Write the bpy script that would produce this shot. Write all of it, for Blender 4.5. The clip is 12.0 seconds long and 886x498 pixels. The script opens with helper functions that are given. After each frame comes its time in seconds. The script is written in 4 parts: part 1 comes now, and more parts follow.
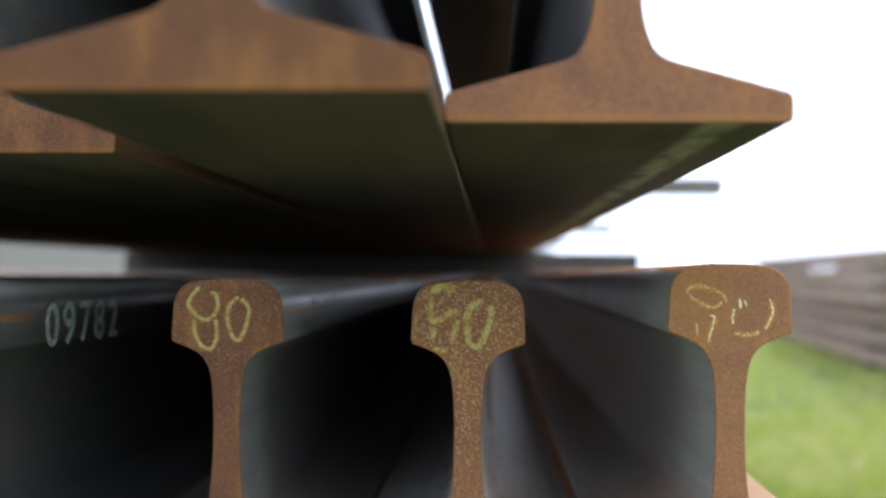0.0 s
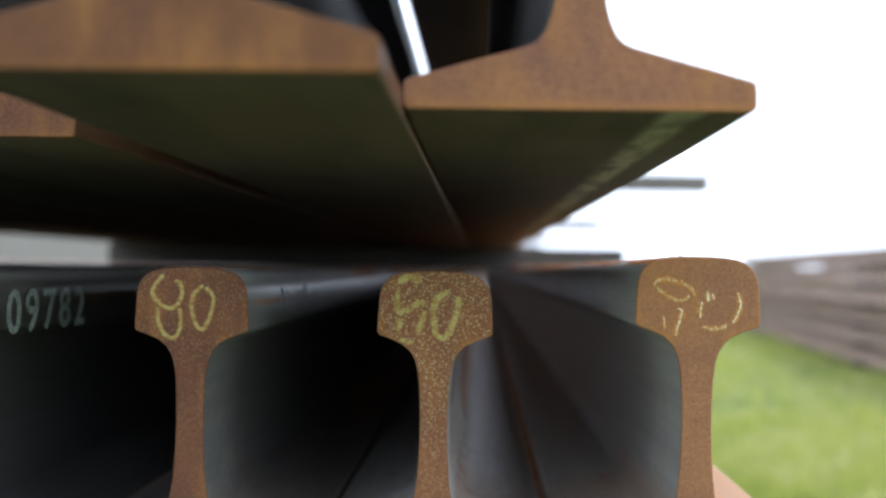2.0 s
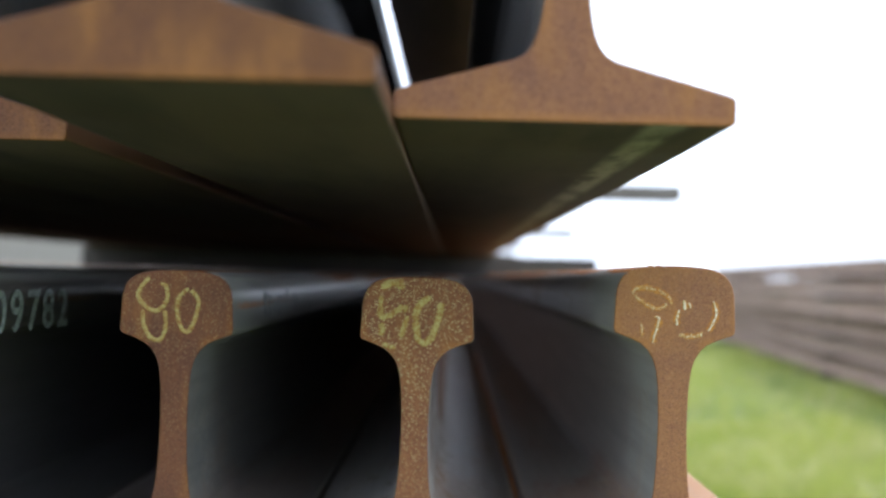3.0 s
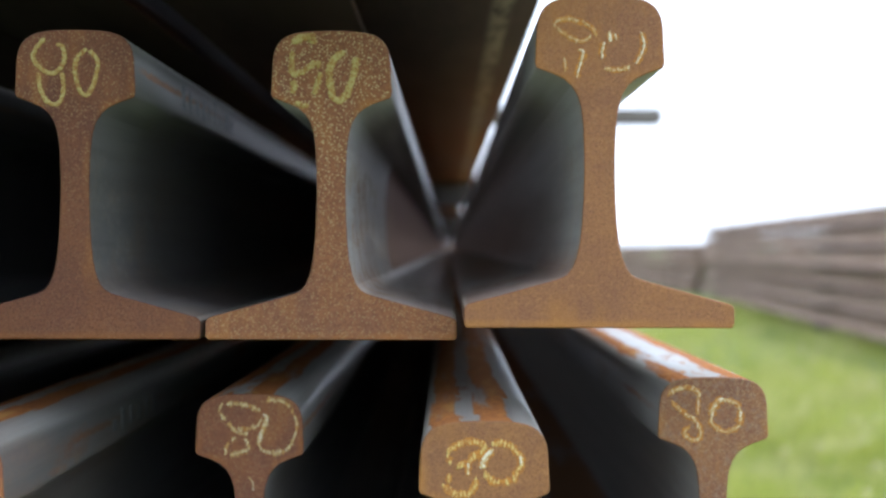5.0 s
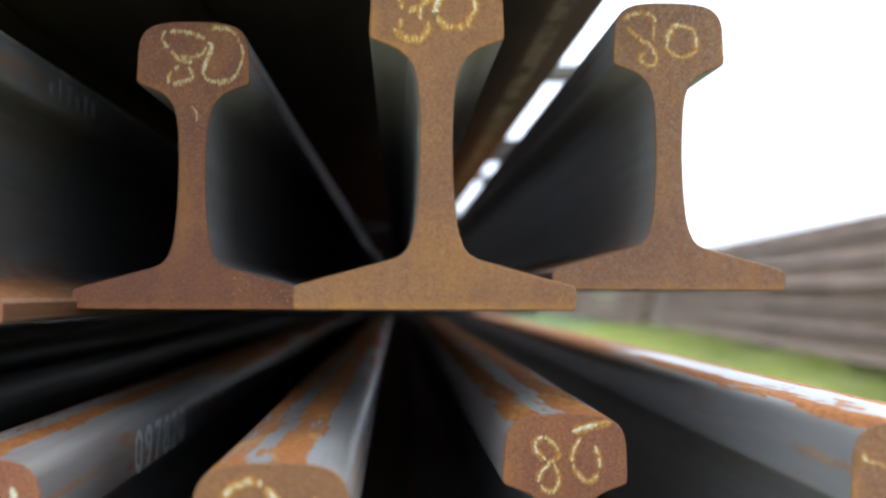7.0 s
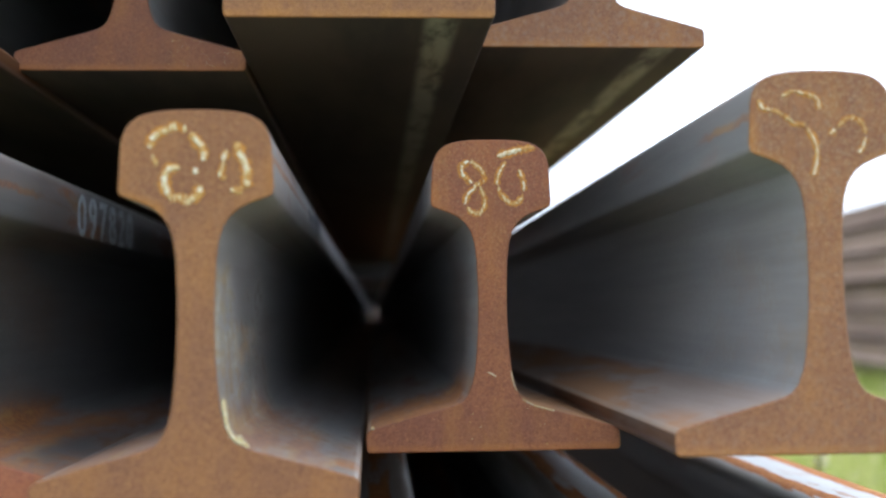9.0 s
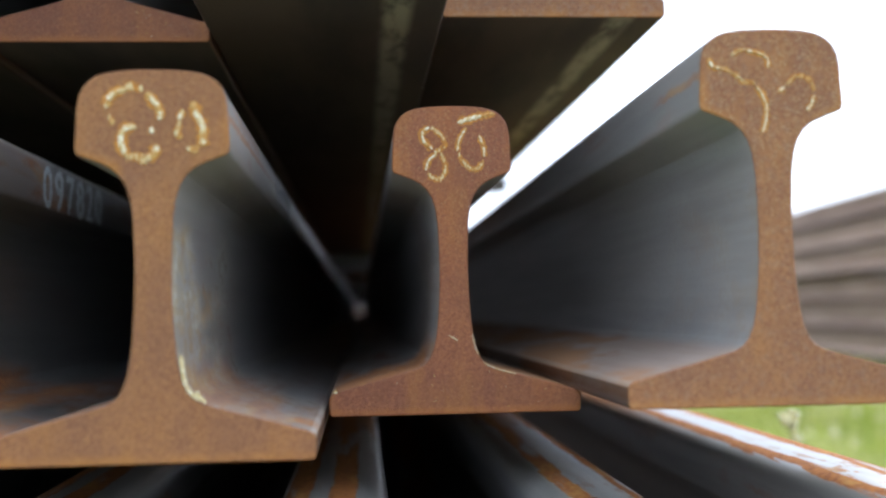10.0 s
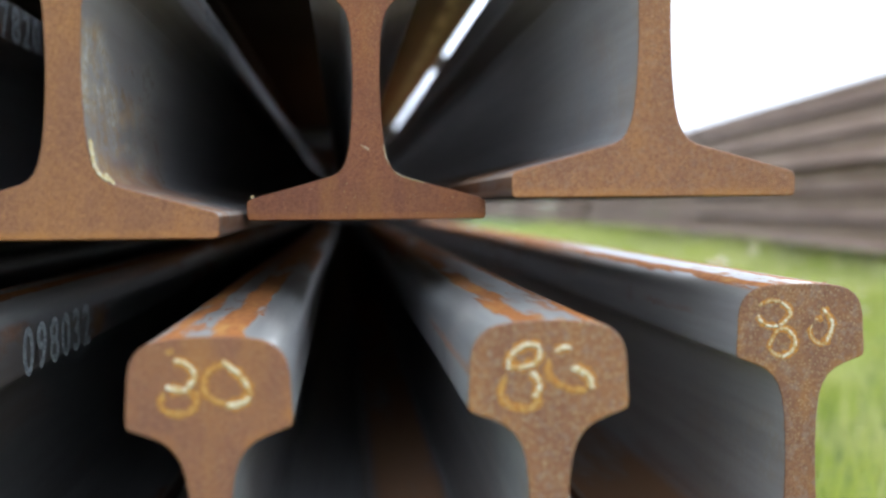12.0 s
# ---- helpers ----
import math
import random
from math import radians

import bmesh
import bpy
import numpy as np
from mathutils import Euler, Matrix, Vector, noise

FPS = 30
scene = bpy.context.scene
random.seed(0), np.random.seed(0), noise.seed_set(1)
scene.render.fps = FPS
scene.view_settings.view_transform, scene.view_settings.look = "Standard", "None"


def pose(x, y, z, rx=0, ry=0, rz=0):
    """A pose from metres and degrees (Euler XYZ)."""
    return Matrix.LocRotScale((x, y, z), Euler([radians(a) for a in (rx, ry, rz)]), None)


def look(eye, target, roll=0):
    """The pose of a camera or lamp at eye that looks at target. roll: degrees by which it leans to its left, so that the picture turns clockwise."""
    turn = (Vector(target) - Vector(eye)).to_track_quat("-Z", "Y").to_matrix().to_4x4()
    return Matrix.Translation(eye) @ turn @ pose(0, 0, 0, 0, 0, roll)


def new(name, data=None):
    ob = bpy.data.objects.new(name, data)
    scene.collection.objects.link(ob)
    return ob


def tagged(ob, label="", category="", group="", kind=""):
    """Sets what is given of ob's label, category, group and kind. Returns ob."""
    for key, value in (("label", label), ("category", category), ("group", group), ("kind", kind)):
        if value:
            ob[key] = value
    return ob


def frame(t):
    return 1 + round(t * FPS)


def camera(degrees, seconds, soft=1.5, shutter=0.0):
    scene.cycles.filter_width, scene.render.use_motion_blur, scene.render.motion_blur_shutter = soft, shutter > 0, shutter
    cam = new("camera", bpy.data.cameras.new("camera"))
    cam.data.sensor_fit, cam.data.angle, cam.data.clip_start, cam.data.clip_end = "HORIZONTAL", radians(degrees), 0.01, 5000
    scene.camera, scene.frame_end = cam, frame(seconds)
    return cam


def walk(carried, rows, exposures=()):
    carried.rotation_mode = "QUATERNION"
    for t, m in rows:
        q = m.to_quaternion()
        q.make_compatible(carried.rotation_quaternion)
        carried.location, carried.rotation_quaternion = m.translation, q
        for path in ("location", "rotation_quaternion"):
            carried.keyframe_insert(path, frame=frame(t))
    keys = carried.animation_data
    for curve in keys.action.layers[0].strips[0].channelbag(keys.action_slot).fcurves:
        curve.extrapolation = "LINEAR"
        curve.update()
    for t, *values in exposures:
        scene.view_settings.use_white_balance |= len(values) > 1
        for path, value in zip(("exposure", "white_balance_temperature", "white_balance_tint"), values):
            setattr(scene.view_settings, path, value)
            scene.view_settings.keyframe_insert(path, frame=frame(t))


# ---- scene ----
cam = camera(43.15, 12.0, soft=2.5)
PATH = [
    (0, (0.0170, -0.2847, 0.6535), (-0.0681, 1.7129, 0.6977), 0.29),
    (0.5, (0.0156, -0.2832, 0.6529), (-0.0495, 1.7153, 0.6918), 0.59),
    (1, (0.0183, -0.2837, 0.6533), (-0.0288, 1.7153, 0.6929), 0.69),
    (1.5, (0.0239, -0.2792, 0.6507), (-0.0141, 1.7201, 0.6859), 0.59),
    (2, (0.0303, -0.2766, 0.6508), (-0.0355, 1.7220, 0.6864), 0.88),
    (2.5, (0.0248, -0.2830, 0.6499), (-0.0059, 1.7163, 0.6949), 1.28),
    (3, (0.0242, -0.2894, 0.6501), (0.0067, 1.7099, 0.6994), 1.57),
    (3.2, (0.0344, -0.2922, 0.6540), (-0.0046, 1.7071, 0.6875), 1.35),
    (4.0, (0.0530, -0.2760, 0.6280), (0.0180, 1.7235, 0.6437), 1.00),
    (4.8, (0.0743, -0.2487, 0.5385), (0.0505, 1.7512, 0.5299), 0.04),
    (5, (0.0725, -0.2455, 0.5194), (0.0643, 1.7545, 0.5190), 0.12),
    (5.5, (0.0658, -0.2395, 0.4596), (0.1056, 1.7601, 0.4620), 0.23),
    (6, (0.0630, -0.2374, 0.3949), (0.1108, 1.7620, 0.4070), 0.24),
    (6.5, (0.0683, -0.2294, 0.3211), (0.1300, 1.7695, 0.3451), 0.15),
    (7, (0.0724, -0.2217, 0.2501), (0.1543, 1.7752, 0.3267), 0.26),
    (7.2, (0.0754, -0.2234, 0.2291), (0.1434, 1.7740, 0.3060), 0.20),
    (7.5, (0.0774, -0.2270, 0.1901), (0.1695, 1.7692, 0.2724), 0.56),
    (7.7, (0.0771, -0.2240, 0.1629), (0.1596, 1.7717, 0.2661), 0.29),
    (9.3, (0.1042, -0.2429, 0.0667), (0.2346, 1.7495, 0.1822), -0.77),
    (9.5, (0.1064, -0.2439, 0.0605), (0.2367, 1.7488, 0.1708), -0.84),
    (10, (0.1134, -0.2464, 0.0573), (0.2622, 1.7450, 0.1674), -1.06),
    (10.5, (0.1213, -0.2529, 0.0551), (0.2807, 1.7376, 0.1679), -0.98),
    (11, (0.1255, -0.2641, 0.0427), (0.3109, 1.7264, 0.0992), -0.44),
    (11.5, (0.1408, -0.2754, 0.0253), (0.3302, 1.7155, 0.0095), -0.00),
    (12, (0.1540, -0.2857, 0.0049), (0.3316, 1.7048, -0.0742), -0.46),
]
walk(cam, [(t, look(eye, target, roll)) for t, eye, target, roll in PATH],
     exposures=[(0.0, 0.5, 5600, 10), (12.0, 0.5, 5600, 10)])
# a small, wide-open lens, focused on the chalked rail ends
cam.data.dof.use_dof = True
cam.data.dof.focus_distance = 0.66
cam.data.dof.aperture_fstop = 4.8

# ---- light: a bright hazy sky, the sun ahead and to the side of the stack ----
SUN_AZ, SUN_EL = radians(40), radians(42)      # azimuth from +y towards +x
world = bpy.data.worlds.new("hazy_sky")
scene.world = world
world.use_nodes = True
wt = world.node_tree
sky = wt.nodes.new("ShaderNodeTexSky")
sky.sky_type, sky.sun_disc = "NISHITA", False
sky.sun_elevation, sky.sun_rotation = SUN_EL, SUN_AZ
sky.air_density, sky.dust_density = 1.0, 4.0
cloud = wt.nodes.new("ShaderNodeMix")
cloud.data_type = "RGBA"
cloud.inputs["Factor"].default_value = 0.85
cloud.inputs["B"].default_value = (10.5, 10.8, 11.4, 1)
wt.links.new(sky.outputs[0], cloud.inputs["A"])
wt.links.new(cloud.outputs["Result"], wt.nodes["Background"].inputs[0])
wt.nodes["Background"].inputs[1].default_value = 0.15
sun = new("sun", bpy.data.lights.new("sun", "SUN"))
sun.data.energy, sun.data.angle, sun.data.color = 1.5, radians(10), (1, 0.95, 0.88)
sun.matrix_world = look((0, 0, 0), (-math.sin(SUN_AZ) * math.cos(SUN_EL), -math.cos(SUN_AZ) * math.cos(SUN_EL), -math.sin(SUN_EL)))


# ---- materials ----
class Nodes:
    """Short hand for a node material."""

    def __init__(self, name, rough=0.7):
        self.mat = bpy.data.materials.new(name)
        self.mat.use_nodes = True
        self.tree = self.mat.node_tree
        self.bsdf = self.tree.nodes["Principled BSDF"]
        self.bsdf.inputs["Roughness"].default_value = rough

    def put(self, socket, value):
        if isinstance(value, bpy.types.NodeSocket):
            self.tree.links.new(value, socket)
        elif isinstance(value, tuple) and len(value) == 3 and socket.type == "RGBA":
            socket.default_value = (*value, 1)
        else:
            socket.default_value = value

    def coords(self, scale=(1, 1, 1), kind="Object"):
        tc = self.tree.nodes.new("ShaderNodeTexCoord")
        src = tc.outputs["Object"]
        if kind == "World":
            src = self.tree.nodes.new("ShaderNodeNewGeometry").outputs["Position"]
        mp = self.tree.nodes.new("ShaderNodeMapping")
        self.tree.links.new(src, mp.inputs[0])
        mp.inputs["Scale"].default_value = scale
        return mp.outputs[0]

    def split(self, vec):
        n = self.tree.nodes.new("ShaderNodeSeparateXYZ")
        self.put(n.inputs[0], vec)
        return n.outputs

    def noise(self, vec, scale, detail=4.0, rough=0.6):
        n = self.tree.nodes.new("ShaderNodeTexNoise")
        self.put(n.inputs["Vector"], vec)
        n.inputs["Scale"].default_value, n.inputs["Detail"].default_value, n.inputs["Roughness"].default_value = scale, detail, rough
        return n.outputs[0]

    def cells(self, vec, scale):
        n = self.tree.nodes.new("ShaderNodeTexVoronoi")
        self.put(n.inputs["Vector"], vec)
        n.inputs["Scale"].default_value = scale
        return n.outputs["Distance"]

    def ramp(self, value, lo, hi, to_lo=0.0, to_hi=1.0):
        n = self.tree.nodes.new("ShaderNodeMapRange")
        n.interpolation_type = "SMOOTHSTEP"
        for key, v in (("Value", value), ("From Min", lo), ("From Max", hi), ("To Min", to_lo), ("To Max", to_hi)):
            self.put(n.inputs[key], v)
        return n.outputs[0]

    def math(self, op, a, b):
        n = self.tree.nodes.new("ShaderNodeMath")
        n.operation, n.use_clamp = op, False
        self.put(n.inputs[0], a)
        self.put(n.inputs[1], b)
        return n.outputs[0]

    def mix(self, fac, a, b, blend="MIX"):
        n = self.tree.nodes.new("ShaderNodeMix")
        n.data_type, n.blend_type = "RGBA", blend
        self.put(n.inputs["Factor"], fac)
        self.put(n.inputs["A"], a)
        self.put(n.inputs["B"], b)
        return n.outputs["Result"]

    def bump(self, height, strength, distance):
        n = self.tree.nodes.new("ShaderNodeBump")
        self.put(n.inputs["Height"], height)
        n.inputs["Strength"].default_value, n.inputs["Distance"].default_value = strength, distance
        self.tree.links.new(n.outputs[0], self.bsdf.inputs["Normal"])

    def done(self, colour, rough=None, **more):
        self.put(self.bsdf.inputs["Base Color"], colour)
        if rough is not None:
            self.put(self.bsdf.inputs["Roughness"], rough)
        for key, v in more.items():
            self.put(self.bsdf.inputs[key.replace("_", " ")], v)
        return self.mat


def rusty_end():
    """Saw-cut steel with a fine, velvety skin of rust; the object colour tints it, its alpha sets how speckled it is."""
    n = Nodes("rusty_cut_end")
    w = n.coords(kind="World")
    info = n.tree.nodes.new("ShaderNodeObjectInfo")
    cloud, grain, fine = n.noise(w, 28, 5), n.noise(w, 700, 4), n.noise(w, 2000, 2)
    colour = n.mix(n.ramp(cloud, 0.32, 0.68), (0.26, 0.126, 0.064), (0.34, 0.163, 0.067))
    colour = n.mix(n.ramp(grain, 0.42, 0.70, 0, 0.6), colour, (0.16, 0.075, 0.045))
    colour = n.mix(n.ramp(n.noise(n.coords((1, 1, 0.14), "World"), 46, 3), 0.50, 0.76, 0, 0.28), colour, (0.38, 0.17, 0.042))
    colour = n.mix(n.ramp(n.noise(w, 330, 4), 0.44, 0.68, 0, 0.36), colour, (0.19, 0.088, 0.056))
    colour = n.mix(n.ramp(n.noise(w, 420, 3), 0.55, 0.72, 0, 0.45), colour, (0.44, 0.22, 0.09))
    ox, oy, oz = n.split(n.coords())
    far_out = n.math("ABSOLUTE", ox, 0)
    rim = n.math("MULTIPLY", n.ramp(far_out, 0.029, 0.0355), n.math("MULTIPLY", n.ramp(oz, 0.138, 0.143), n.ramp(oz, 0.150, 0.176, 1, 0)))
    slope = n.math("ADD", oz, n.math("MULTIPLY", far_out, -0.36))
    rim = n.math("MAXIMUM", rim, n.math("MULTIPLY", n.ramp(far_out, 0.012, 0.018), n.math("MULTIPLY", n.ramp(oz, 0.12, 0.13), n.ramp(slope, 0.1315, 0.1375, 1, 0))))
    rim = n.math("MULTIPLY", rim, n.ramp(n.noise(w, 45, 4), 0.38, 0.62, 0.1, 0.75))
    sole = n.math("MULTIPLY", n.ramp(oz, 0.0015, 0.006, 0.6, 0), n.ramp(n.noise(w, 60, 3), 0.35, 0.6, 0.4, 1))
    colour = n.mix(n.math("MAXIMUM", rim, sole), colour, (0.42, 0.19, 0.05))
    colour = n.mix(n.ramp(n.cells(w, 900), 0.10, 0.2, 0.6, 0), colour, (0.09, 0.045, 0.03))
    colour = n.mix(1.0, colour, info.outputs["Color"], "MULTIPLY")
    seep = n.math("MULTIPLY", n.ramp(n.noise(n.coords((1, 1, 0.30), "World"), 60, 5), 0.42, 0.72), n.ramp(n.noise(w, 13, 2), 0.42, 0.62, 0.05, 0.38))
    colour = n.mix(seep, colour, (0.42, 0.185, 0.042))
    mottle = n.math("MULTIPLY", n.ramp(n.noise(w, 240, 3), 0.48, 0.68, 0, 0.5), n.ramp(info.outputs["Alpha"], 0.30, 0.40))
    mottle = n.math("MULTIPLY", mottle, n.ramp(info.outputs["Alpha"], 0.6, 0.8, 1, 0))
    colour = n.mix(mottle, colour, (0.27, 0.19, 0.14))
    flecks = n.ramp(n.cells(w, 600), 0.20, 0.36, 1, 0)
    patches = n.ramp(n.noise(w, 70, 3), 0.24, 0.46)
    flecks = n.math("MULTIPLY", n.math("MULTIPLY", flecks, patches), n.math("MULTIPLY", info.outputs["Alpha"], n.ramp(n.split(n.coords())[2], 0.04, 0.14, 0.3, 1.0)))
    colour = n.mix(flecks, colour, (0.58, 0.45, 0.22))
    n.bump(n.math("ADD", n.math("MULTIPLY", grain, 0.7), n.math("MULTIPLY", fine, 0.3)), 0.6, 0.0012)
    return n.done(colour, n.ramp(grain, 0.3, 0.7, 0.62, 0.92), Specular_IOR_Level=0.3)


def mill_scale(name, lime, rusty=1.0, tone=1.0, reach=0.34, brown=0.0, banded=1.0, bands=(-29, -13, -2, 15)):
    """The rolled skin along the rail: blue-grey scale, streaked lengthwise, rusting in bands on the head and near the cut end."""
    n = Nodes(name)
    o = n.coords()
    x, y, z = n.split(o)
    w = n.coords(kind="World")
    streak = n.noise(n.coords((1, 0.045, 1), "World"), 75, 5)
    blotch = n.noise(n.coords((1, 0.22, 1), "World"), 16, 5)
    grit = n.noise(w, 260, 4)
    # tone carries each rail's share of light and shade in the steel colour
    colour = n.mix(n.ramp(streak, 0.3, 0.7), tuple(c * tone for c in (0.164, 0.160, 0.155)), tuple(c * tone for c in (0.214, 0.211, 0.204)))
    colour = n.mix(n.ramp(grit, 0.5, 0.75, 0, 0.1), colour, (0.08, 0.075, 0.072))
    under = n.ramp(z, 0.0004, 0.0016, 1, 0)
    # underside of the foot: its shade is put into a darker colour
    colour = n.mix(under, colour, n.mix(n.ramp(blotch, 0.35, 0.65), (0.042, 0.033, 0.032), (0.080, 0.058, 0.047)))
    rust = n.mix(n.ramp(grit, 0.35, 0.65), (0.27, 0.105, 0.038), (0.44, 0.175, 0.048))
    rust = n.mix(n.ramp(n.noise(n.coords((1, 0.25, 1), "World"), 70, 4), 0.54, 0.68, 0, 0.7), rust, (0.50, 0.27, 0.075))
    colour = n.mix(n.math("MULTIPLY", under, n.ramp(y, 0.5, 1.8, 0, 0.8)), colour, (0.20, 0.088, 0.045))
    # a pale dusty strip under one edge of the foot
    strip = n.math("MULTIPLY", n.ramp(x, 0.033, 0.041), n.ramp(x, 0.050, 0.058, 1, 0))
    strip = n.math("MULTIPLY", n.math("MULTIPLY", strip, under), n.ramp(n.noise(n.coords((1, 0.3, 1), "World"), 60, 5), 0.34, 0.60, 0.1, 0.75))
    strip = n.math("MULTIPLY", strip, n.ramp(n.split(w)[0], 0.09, 0.12))
    colour = n.mix(strip, colour, (0.34, 0.32, 0.25))
    polished = n.ramp(z, 0.172, 0.180)
    colour = n.mix(polished, colour, n.mix(n.ramp(streak, 0.3, 0.7), (0.215, 0.212, 0.192), (0.325, 0.320, 0.290)))
    # bands of rust along the running surface, either side of a bare strip
    sway = n.math("MULTIPLY", n.math("SUBTRACT", n.noise(n.coords((1, 0.03, 0.25), "World"), 24, 2, 0.45), 0.5), 0.012)
    ragged = n.math("MULTIPLY", n.math("SUBTRACT", n.noise(n.coords((1, 0.28, 1), "World"), 160, 4), 0.5), 0.004)
    across = n.math("ADD", n.math("ADD", x, sway), ragged)
    # the strip breaks off in short steps along the rail
    cell = n.tree.nodes.new("ShaderNodeTexWhiteNoise")
    cell.noise_dimensions = "1D"
    n.put(cell.inputs["W"], n.math("FLOOR", n.math("ADD", n.math("MULTIPLY", y, 21.0), n.math("MULTIPLY", n.noise(n.coords((1, 0.0, 0.0)), 90, 1), 3.0)), 0))
    across = n.math("ADD", across, n.math("MULTIPLY", n.math("SUBTRACT", cell.outputs["Value"], 0.5), 0.004))
    a0, a1, b0, b1 = (v / 1000 for v in bands)
    inner = n.math("MULTIPLY", n.ramp(across, a0 - 0.001, a0 + 0.001), n.ramp(across, a1 - 0.001, a1 + 0.001, 1, 0))
    outer = n.math("MULTIPLY", n.ramp(across, b0 - 0.001, b0 + 0.001), n.ramp(across, b1 - 0.001, b1 + 0.001, 1, 0))
    mottle = n.math("MULTIPLY", n.math("MULTIPLY", n.ramp(across, a0, a0 + 0.002), n.ramp(across, b1 - 0.002, b1, 1, 0)), n.ramp(n.noise(n.coords((1, 0.22, 1), "World"), 120, 4), 0.52, 0.60, 0, 0.85))
    mottle = n.math("MULTIPLY", mottle, n.ramp(y, 0.02, 0.30, 1.0, 0.15))
    rusted = n.math("MAXIMUM", n.math("MAXIMUM", inner, outer), mottle)
    rusted = n.math("MULTIPLY", rusted, n.ramp(n.noise(n.coords((1, 0.12, 1), "World"), 45, 4), 0.33, 0.45, 0.25, 1.0))
    # further along the rust closes over the strip
    spread = n.math("MULTIPLY", n.ramp(y, 0.15, 0.9, 0, 0.9), n.ramp(n.noise(n.coords((1, 0.07, 1), "World"), 30, 4), 0.36, 0.52))
    rusted = n.math("MAXIMUM", rusted, spread)
    on_top = n.ramp(z, 0.174, 0.179)
    top = n.math("MULTIPLY", n.math("MULTIPLY", rusted, on_top), banded)
    # a ragged line of rust runs under the shoulder of the head
    run = n.math("ADD", z, n.math("MULTIPLY", n.math("SUBTRACT", n.noise(n.coords((1, 0.5, 0.2), "World"), 190, 4), 0.5), 0.007))
    run = n.math("MULTIPLY", n.ramp(run, 0.159, 0.161), n.ramp(run, 0.1625, 0.166, 1, 0))
    run = n.math("MULTIPLY", run, n.math("MULTIPLY", n.ramp(y, 0.05, 0.45, 0.5, 0), n.ramp(n.noise(n.coords((1, 0.3, 0.3), "World"), 12, 2), 0.45, 0.56)))
    top = n.math("MAXIMUM", top, run)
    # patches elsewhere, thicker in the first hand's width
    near_end = n.ramp(y, 0.01, 0.5, 0.25, 0.0)
    patch = n.ramp(n.math("ADD", blotch, near_end), 0.56, 0.78, 0, 0.85)
    low = n.math("MULTIPLY", n.ramp(z, 0.03, 0.05, 1.0, 0.16), n.ramp(z, 0.001, 0.006))
    patch = n.math("MULTIPLY", n.math("MULTIPLY", patch, low), rusty)
    flank = n.math("MULTIPLY", n.math("MULTIPLY", n.ramp(z, 0.142, 0.148), n.ramp(z, 0.172, 0.178, 1, 0)), n.ramp(n.noise(n.coords((1, 0.16, 0.5), "World"), 42, 5), 0.52, 0.68, 0, 0.55 * rusty))
    tip = n.math("MULTIPLY", n.math("MULTIPLY", n.ramp(n.math("ABSOLUTE", x, 0), 0.048, 0.066), n.ramp(z, 0.003, 0.008)), n.math("MULTIPLY", n.ramp(y, 0.02, 0.11, 0.8 * min(1.0, rusty * 1.6), 0), n.ramp(n.noise(w, 40, 4), 0.36, 0.56)))
    fac = n.math("MAXIMUM", n.math("MAXIMUM", top, tip), n.math("MAXIMUM", patch, flank))
    colour = n.mix(fac, colour, rust)
    # rust film over the web further in, and on the flanges that stand out in the rain
    film = n.math("MULTIPLY", n.math("MULTIPLY", n.ramp(y, 0.40, 0.46), n.ramp(z, 0.03, 0.036)), n.ramp(z, 0.13, 0.14, brown, 0))
    rain = n.math("MULTIPLY", n.ramp(n.split(w)[0], 0.168, 0.185), n.math("MULTIPLY", n.ramp(z, 0.026, 0.032, 1, 0), n.ramp(z, 0.002, 0.006)))
    rain = n.math("MULTIPLY", rain, n.ramp(blotch, 0.36, 0.52, 0.35, 0.9))
    colour = n.mix(film, colour, (0.17, 0.085, 0.055))
    colour = n.mix(rain, colour, (0.37, 0.20, 0.10))
    fac = n.math("MAXIMUM", fac, n.math("MAXIMUM", film, rain))
    # pale lime-like bloom in the fillets close to the end
    bloom = n.math("MULTIPLY", n.ramp(n.noise(n.coords((1, 0.42, 0.8), "World"), 60, 7, 0.7), 0.40, 0.66), n.ramp(y, 0.02, reach, lime, 0.0))
    bloom = n.math("MULTIPLY", n.math("MULTIPLY", bloom, n.ramp(under, 0, 1, 1, 0)), n.math("MULTIPLY", n.ramp(z, 0.098, 0.122, 1, 0.05), n.ramp(z, 0.022, 0.036, 0.45, 1)))
    colour = n.mix(bloom, colour, n.mix(n.ramp(n.noise(n.coords((1, 1, 0.6), "World"), 22, 3), 0.46, 0.58), n.mix(n.ramp(grit, 0.4, 0.6), (0.42, 0.40, 0.35), (0.34, 0.25, 0.13)), (0.33, 0.20, 0.075)))
    # bare arrises along the foot; the bright line of light on them is in the colour
    arris = n.math("MULTIPLY", n.ramp(n.math("ABSOLUTE", x, 0), 0.0715, 0.0735), n.ramp(z, 0.0107, 0.0115))
    # brown rusty foot edges, coloured darker to hold the shade of the gaps
    side = n.math("MULTIPLY", n.ramp(n.math("ABSOLUTE", x, 0), 0.0738, 0.0746), n.ramp(z, 0.0103, 0.0110, 0.85, 0))
    colour = n.mix(side, colour, n.mix(n.ramp(blotch, 0.35, 0.65), (0.07, 0.038, 0.026), (0.14, 0.062, 0.03)))
    colour = n.mix(n.math("MULTIPLY", arris, n.ramp(streak, 0.35, 0.6, 0.1, 0.55)), colour, (0.62, 0.57, 0.50) if lime > 0.5 else (0.38, 0.33, 0.27))
